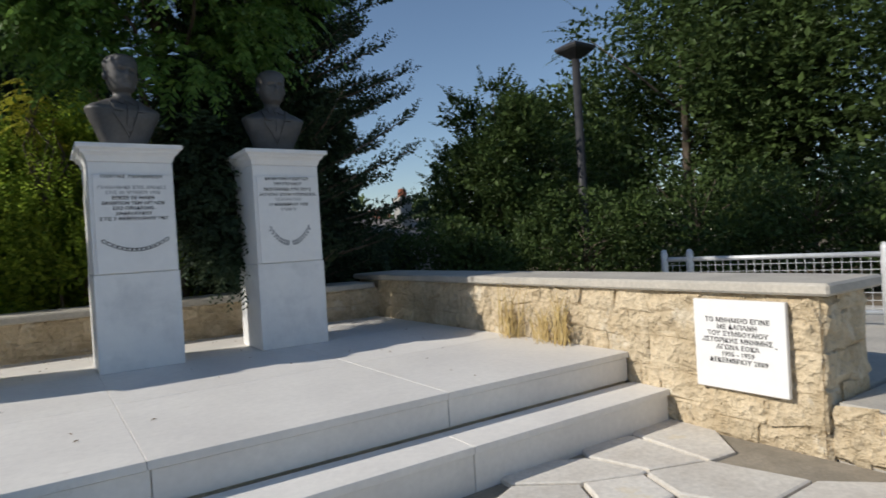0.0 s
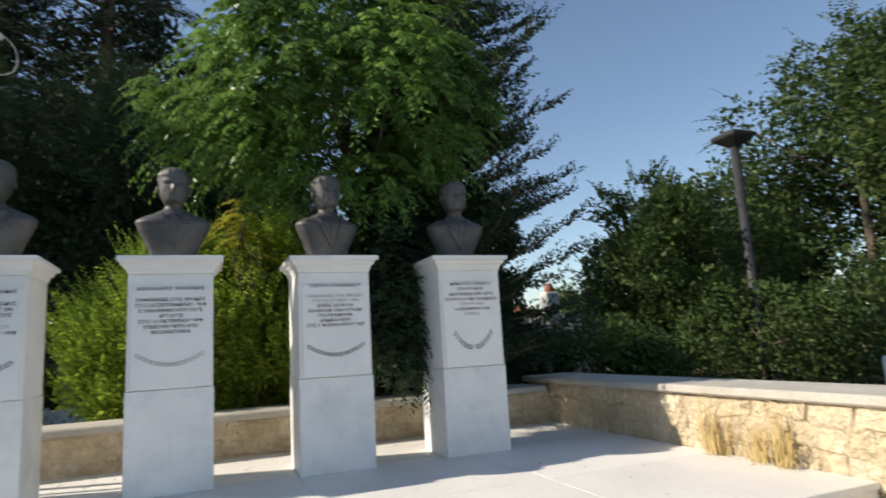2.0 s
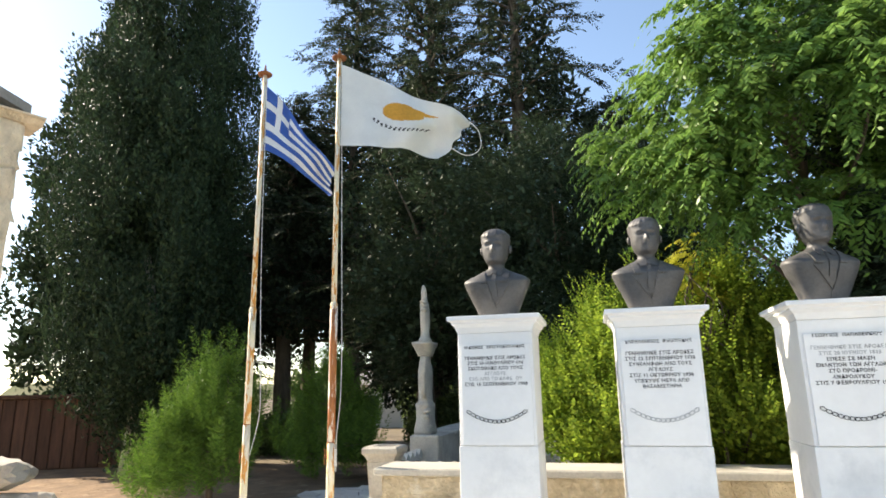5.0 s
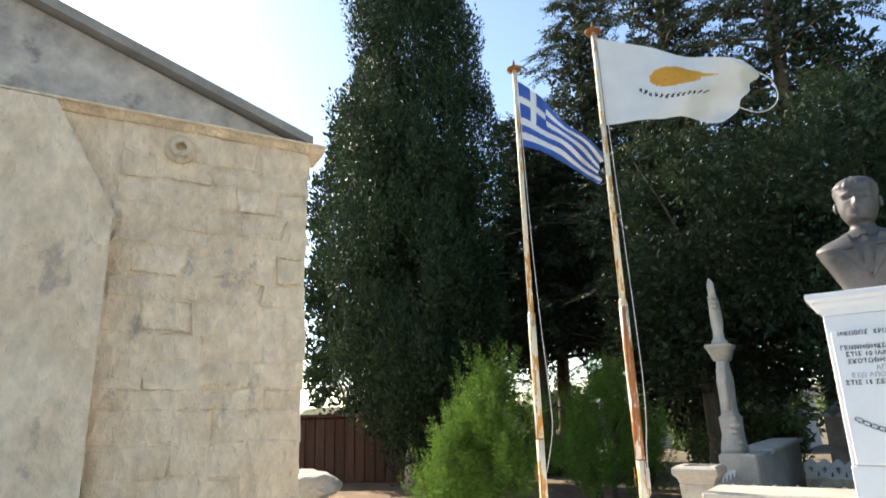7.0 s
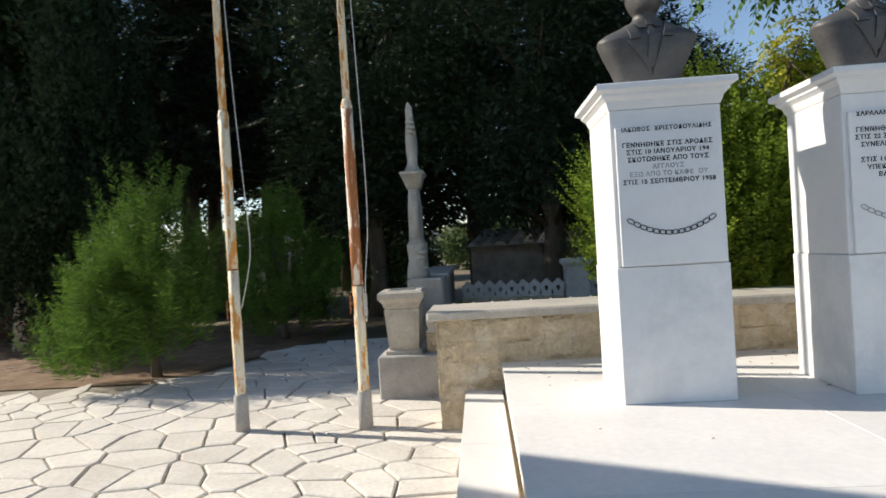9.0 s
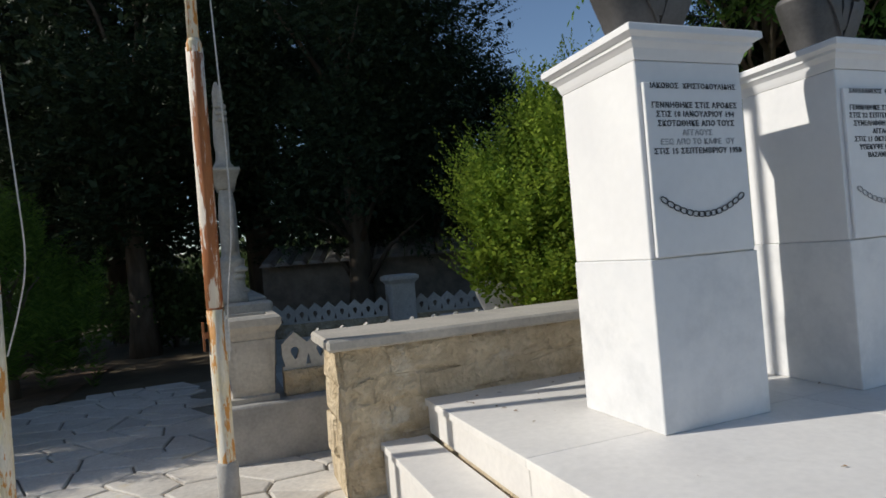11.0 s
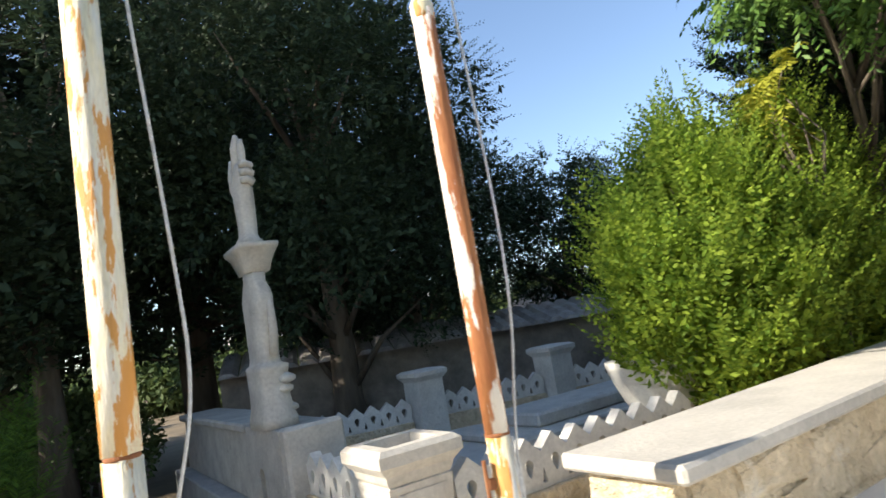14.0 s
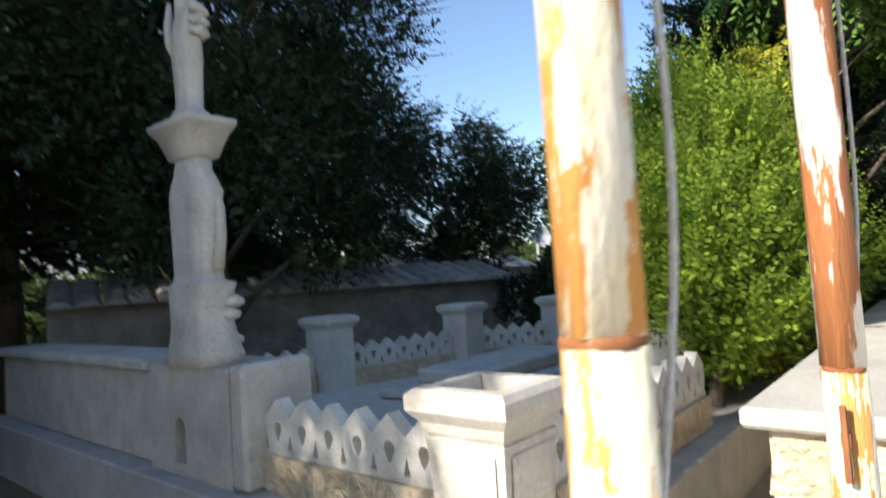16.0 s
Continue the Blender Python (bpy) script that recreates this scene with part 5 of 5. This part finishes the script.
# young pines at the paving edge
tree("young_pine", "young bushy green pine at the edge of the paving", -5.65, 8.55, "cone", 0.3, 1.85, 0.78, YOUNG_PINE, BARK, 0, 0.11, 60, 41, 0.05, 0.13, category="shrub", shoot=(420, 0.42, 110, 0.11, False, -0.3, 0.09, 2.0, 0.45))
tree("young_pine", "young bushy dark green pine in shade", -5.0, 11.0, "cone", 0.3, 1.85, 0.78, YOUNG_PINE, BARK, 0, 0.11, 60, 42, 0.05, 0.13, category="shrub", shoot=(380, 0.42, 110, 0.11, False, -0.3, 0.09, 2.0, 0.45))
# bright hedge shrubs behind the low wall
for i, (x, y, h0, h, r, n) in enumerate([(-0.46, 7.30, 0.55, 2.05, 0.54, 1500), (0.12, 7.45, 0.25, 2.30, 0.60, 1500), (0.75, 7.20, 0.25, 2.40, 0.55, 1500), (1.35, 7.35, 0.25, 2.2, 0.55, 1200)]):
    tree("evergreen_shrub", "bushy yellow-green shrub with small oval leaves behind the low wall", x, y, "dome", h0, h, r, SHRUB, BARK, 9000, 0.055, 70, 51 + i, 0.05, 0.55, up=0.4, category="shrub", z=0.0, shoot=(n, 0.34, 20, 0.052, True, -0.1, 0.55, 1.2, 0.8), leaders=60)
# feathery tree over the busts
tree("pinnate_tree", "leafy tree with drooping bright green pinnate leaves", 1.6, 6.95, "dome", 2.72, 4.9, 1.1, PINNATE, BARK, 0, 0.13, 60, 61, 0.08, 0.28, stretch=1.35, offset=(-0.32, -0.75), extra=((-0.35, -1.25, 2.72, 0.22), (-0.1, -1.45, 2.66, 0.22), (-0.6, -1.1, 2.75, 0.22), (-0.5, -1.3, 2.6, 0.16), (-0.9, -0.9, 3.1, 0.25)), shoot=(2700, 0.30, 18, 0.095, True, 0.9, 0.40, 0.2, 0.8))
tree("pinnate_tree", "yellowing spray of leaves on a thin tree", 0.55, 6.95, "dome", 2.2, 2.75, 0.2, YELLOW_LEAF, BARK, 0, 0.1, 8, 62, 0.02, 0.28, shoot=(70, 0.28, 18, 0.07, True, 0.7, 0.32, 0.2, 0.6))
# dark juniper behind the right-hand pedestals
juniper = bough_tree("juniper_tree", "dark feathery juniper tree behind the pedestals", 2.7, 7.3, 0.35, 8.2, 1.45, JUNIPER, 330, 18, 0.36, 26, 0.062, 71, 0.12, 0.28, -0.05, 0.55, 0.3, 0.42, 60000, 0.085, hang=-0.15, flat=False)
limb = [(-1.17, -1.57, 2.40, 0.16), (-1.20, -1.61, 2.1, 0.20), (-1.17, -1.65, 1.75, 0.22), (-1.10, -1.69, 1.45, 0.21), (-0.9, -1.69, 1.22, 0.18), (-1.05, -1.4, 1.8, 0.25), (-1.15, -1.5, 2.6, 0.12), (-0.8, -1.3, 2.3, 0.28)]
lb, lw = shoots([q[:3] for q in limb], [q[3] for q in limb], 1500, 77, 0.25, 0.2, 0.2, 0.1)
branch = part("branch", Shape().tube([(0, 0, 1.6), (-0.6, -0.8, 2.0), (-1.1, -1.45, 2.0), (-1.2, -1.65, 1.5), (-1.1, -1.7, 1.1)], [0.035, 0.025, 0.018, 0.012, 0.005], 6), BARK, juniper)
part("foliage", leaf_mesh("foliage", [sprays(lb, lw, 0.30, 26, 0.07, 78, True, 0.4, 0.4)], JUNIPER), None, branch)
# trees across the road
tree("broadleaf_tree", "leafy broadleaf tree beyond the wall", 9.2, 11.2, "dome", 0.3, 4.6, 1.5, BROAD, BARK, 15000, 0.13, 55, 81, 0.12, 0.5, shoot=(900, 0.5, 16, 0.13, True, 0.1, 0.5, 0.9, 0.7))
tree("broadleaf_tree", "large leafy broadleaf tree behind the fence", 15.0, 10.3, "dome", 0.6, 8.6, 3.2, BROAD, BARK, 26000, 0.18, 90, 82, 0.22, 0.5, shoot=(2200, 0.8, 16, 0.16, True, 0.2, 0.5, 0.3, 0.7))
tree("broadleaf_tree", "large leafy broadleaf tree behind the fence", 17.0, 6.0, "dome", 0.5, 8.4, 3.4, BROAD, BARK, 26000, 0.18, 90, 83, 0.22, 0.5, shoot=(2200, 0.8, 16, 0.16, True, 0.2, 0.5, 0.3, 0.7))
tree("broadleaf_tree", "large leafy broadleaf tree farther back", 15.5, 15.5, "dome", 0.4, 6.4, 2.6, BROAD, BARK, 20000, 0.22, 70, 84, 0.22, 0.5)
# dark hedge and undergrowth round the plot
for i, (x, y, h, r, mt) in enumerate([(3.5, 10.5, 1.5, 0.7, JUNIPER), (3.7, 9.4, 1.6, 0.7, JUNIPER), (3.8, 8.4, 1.6, 0.7, JUNIPER), (-3.6, 14.6, 1.3, 0.9, OLIVE_GREEN), (-8.6, 16.0, 0.8, 1.1, OLIVE_GREEN), (-11.2, 17.0, 1.0, 1.2, PINE), (-13.6, 16.0, 1.5, 1.5, PINE), (6.6, 9.4, 1.5, 1.1, BROAD), (9.4, 8.9, 2.0, 1.4, BROAD), (10.6, 7.2, 2.2, 1.5, BROAD), (11.4, 5.5, 2.2, 1.5, BROAD), (12.0, 3.8, 2.2, 1.5, BROAD), (12.4, 2.0, 2.2, 1.5, BROAD), (5.2, 10.6, 1.4, 1.0, JUNIPER)]):
    tree("hedge_shrub", "dense dark green shrub in shade", x, y, "dome", 0.15, h, r, mt, BARK, 9000, 0.09, 40, 130 + i, 0.04, 0.5, category="shrub")
for i, (x, y) in enumerate([(4, 34), (-16, 36), (22, 34), (-3, 48), (12, 62), (34, 40), (-26, 30), (1, 40), (18, 50), (9, 25), (12.5, 28), (6, 27), (16, 27), (20, 25), (-20, 26), (-7, 30), (26, 27)]):
    tree("roadside_tree", "small green tree in the distance", x, y, "dome", 0.4, 3.2 + (i % 3), 2.4, OLIVE_GREEN, BARK, 5000, 0.35, 30, 90 + i, 0.15, 0.6, z=-0.8)

# ---- street lamp, gate ----
lamp = thing("street_lamp", "black street lamp post with a flat square head", "street lamp", at=pose(10.0, 9.4, -0.1))
part("pole", Shape().lathe(0, 0, [(0.14, 0), (0.14, 0.4), (0.10, 0.5), (0.085, 4.9)], 12), BLACK, lamp, smooth=True)
part("head", Shape().square(0, 0, [(0.08, 4.85), (0.28, 5.02), (0.30, 5.06), (0.30, 5.10), (0.12, 5.20)]), BLACK, lamp, "flat lamp head")

gate = thing("mesh_gate", "white metal gate with wire mesh and tubular posts", "gate", at=pose(5.75, 2.45, 0.23, 0, 0, 106))
for px in (0.0, 1.45, 1.68):
    part("post", Shape().lathe(px, 0, [(0.032, 0), (0.032, 0.62), (0.02, 0.66)], 10), METAL, gate, smooth=True)
for pz in (0.12, 0.57):
    part("rail", Shape().tube([(0, 0, pz), (1.68, 0, pz)], 0.02, 8), METAL, gate, smooth=True)
wires = Shape()
for i in range(26):
    wires.box(0.03 + i * 0.063, -0.002, 0.12, 0.034 + i * 0.063, 0.002, 0.57)
for i in range(7):
    wires.box(0, -0.0045, 0.15 + i * 0.06, 1.68, -0.0025, 0.154 + i * 0.06)
part("mesh", wires, METAL, gate, "fine wire mesh")


# ---- rocks ----
def rock(x, y, z, sx, sy, sz, seed):
    bm = bmesh.new()
    bmesh.ops.create_icosphere(bm, subdivisions=3, radius=1)
    for p in bm.verts:
        q = p.co.copy()
        k = 1 + 0.35 * noise.noise(q * 1.3 + Vector((seed, 0, 0))) + 0.12 * noise.noise(q * 4 + Vector((0, seed, 0)))
        p.co = Vector((q.x * k * sx, q.y * k * sy, max(-0.9, q.z * k) * sz))
    ob = new("boulder", Shape().take(bm).mesh("boulder", CAPSTONE))
    ob.matrix_basis = pose(x, y, z, 0, 0, seed * 40)
    return tagged(ob, "rough weathered grey limestone boulder", "boulder", "boulders by the church")


rock(-7.9, 7.05, 0.06, 0.75, 0.5, 0.20, 1)
rock(-7.25, 7.35, 0.05, 0.28, 0.25, 0.22, 2)
rock(-8.1, 7.5, 0.42, 0.6, 0.45, 0.20, 3)

# planting bed behind the paving
structure("planting_bed", Shape().add([(-14, 8.2, -0.085), (-5.42, 8.2, -0.085), (-4.48, 10.4, -0.085), (-4.3, 13, -0.10), (-14, 14, -0.10)], [(0, 1, 2, 3, 4)]), SOIL, "brown soil bed with leaf litter", "soil")

# dry grass tufts at the wall foot
def tuft(x, y, z, seed, h=0.36, n=46):
    g = np.random.default_rng(seed)
    s = Shape()
    for i in range(n):
        a, w, hh = g.uniform(0, 6.28), 0.0035, h * g.uniform(0.4, 1.1)
        bx, by = g.normal(0, 0.05), g.normal(0, 0.025)
        dx, dy = g.normal(0, 0.10), g.normal(0, 0.05)
        s.add([(bx - w, by, 0), (bx + w, by, 0), (bx + dx * 0.4 + w, by + dy * 0.4, hh * 0.6), (bx + dx * 0.4 - w, by + dy * 0.4, hh * 0.6), (bx + dx, by + dy, hh)], [(0, 1, 2, 3), (3, 2, 4)])
    ob = new("dry_grass_tuft", s.mesh("dry_grass_tuft", GRASS))
    ob.matrix_basis = pose(x, y, z, 0, 0, 90)
    return tagged(ob, "dry yellow grass tuft at the foot of the wall", "grass", "dry grass tufts")


tuft(3.27, 3.45, 0.36, 1)
tuft(3.27, 3.95, 0.36, 2, 0.42)
tuft(3.28, 3.62, 0.36, 3, 0.3, 30)

# fallen leaves on the platform and the soil
g = np.random.default_rng(5)
lit = Shape()
for i in range(900):
    if i < 130:
        x, y, z = g.uniform(-1.8, 3.2), 6.1 - abs(g.normal(0, 0.35)) if i < 100 else g.uniform(3.1, 6.0), 0.362
    else:
        x, y, z = g.uniform(-13, -5.3), g.uniform(8.1, 12.5), -0.078
    a, sz = g.uniform(0, 6.28), g.uniform(0.012, 0.03) * (1 if i < 130 else 2)
    dx, dy = sz * math.cos(a), sz * math.sin(a)
    lit.add([(x, y, z), (x + dx * 0.5 - dy * 0.25, y + dy * 0.5 + dx * 0.25, z + 0.006), (x + dx, y + dy, z + 0.003), (x + dx * 0.5 + dy * 0.25, y + dy * 0.5 - dx * 0.25, z + 0.004)], [(0, 3, 2, 1)])
tagged(part("leaf_litter", lit, material("dead_leaf", (0.30, 0.19, 0.09), (0.16, 0.10, 0.05), scale=20, rough=0.9, bump=0, spread=0.3)), "scattered dry brown fallen leaves", "leaves", kind="stuff")

# ---- pieces of walls and pavements ----
for parent, m, rows, seed, mat, depth, name, gap, rough in PIECES:
    for k, (u, z, w, h) in enumerate(rows):
        v, f = block(w, h, depth * (0.7 + 0.6 * random.Random(seed * 1000 + k).random()), seed * 1000 + k, gap, rough)
        ob = part(name, Shape().add(v, f), mat, parent)
        ob.matrix_basis = m @ Matrix.Translation((u, 0, z))

seeds = stone_seeds(-8.6, 3.2, -1.9, 8.1, 0.31, 7) + stone_seeds(-5.4, 8.12, -2.9, 10.4, 0.33, 8) + stone_seeds(-8.8, -3, 3.3, 3.2, 0.44, 9)
# cells are found on squeezed ground, so that the stones run longer one way
cells = [[(x - 0.35 * y, y) for x, y in poly] for poly in voronoi([((x + 0.35 * y) * 1.0, y) for x, y in seeds], (-11, -3, 7.2, 10.5), 0.017)]
near, rest = 0, Shape()
for poly in cells:
    c = np.mean(poly, 0)
    if not in_court(c) or min(p[0] for p in poly) < -9.1 or max(p[0] for p in poly) - min(p[0] for p in poly) > 1.4:
        continue
    zt = gz(c[0]) + random.uniform(0.002, 0.008)
    if -6.3 < c[0] < -1.9 and c[1] > 4.3 and near < 298:
        near += 1
        part("flagstone", slab_shape(poly, zt - 0.03, zt, 0.012), FLAG, pavement)
    else:
        slab_shape(poly, zt - 0.03, zt, 0.012, rest)
tagged(part("flagstones", rest, FLAG, pavement), kind="stuff")
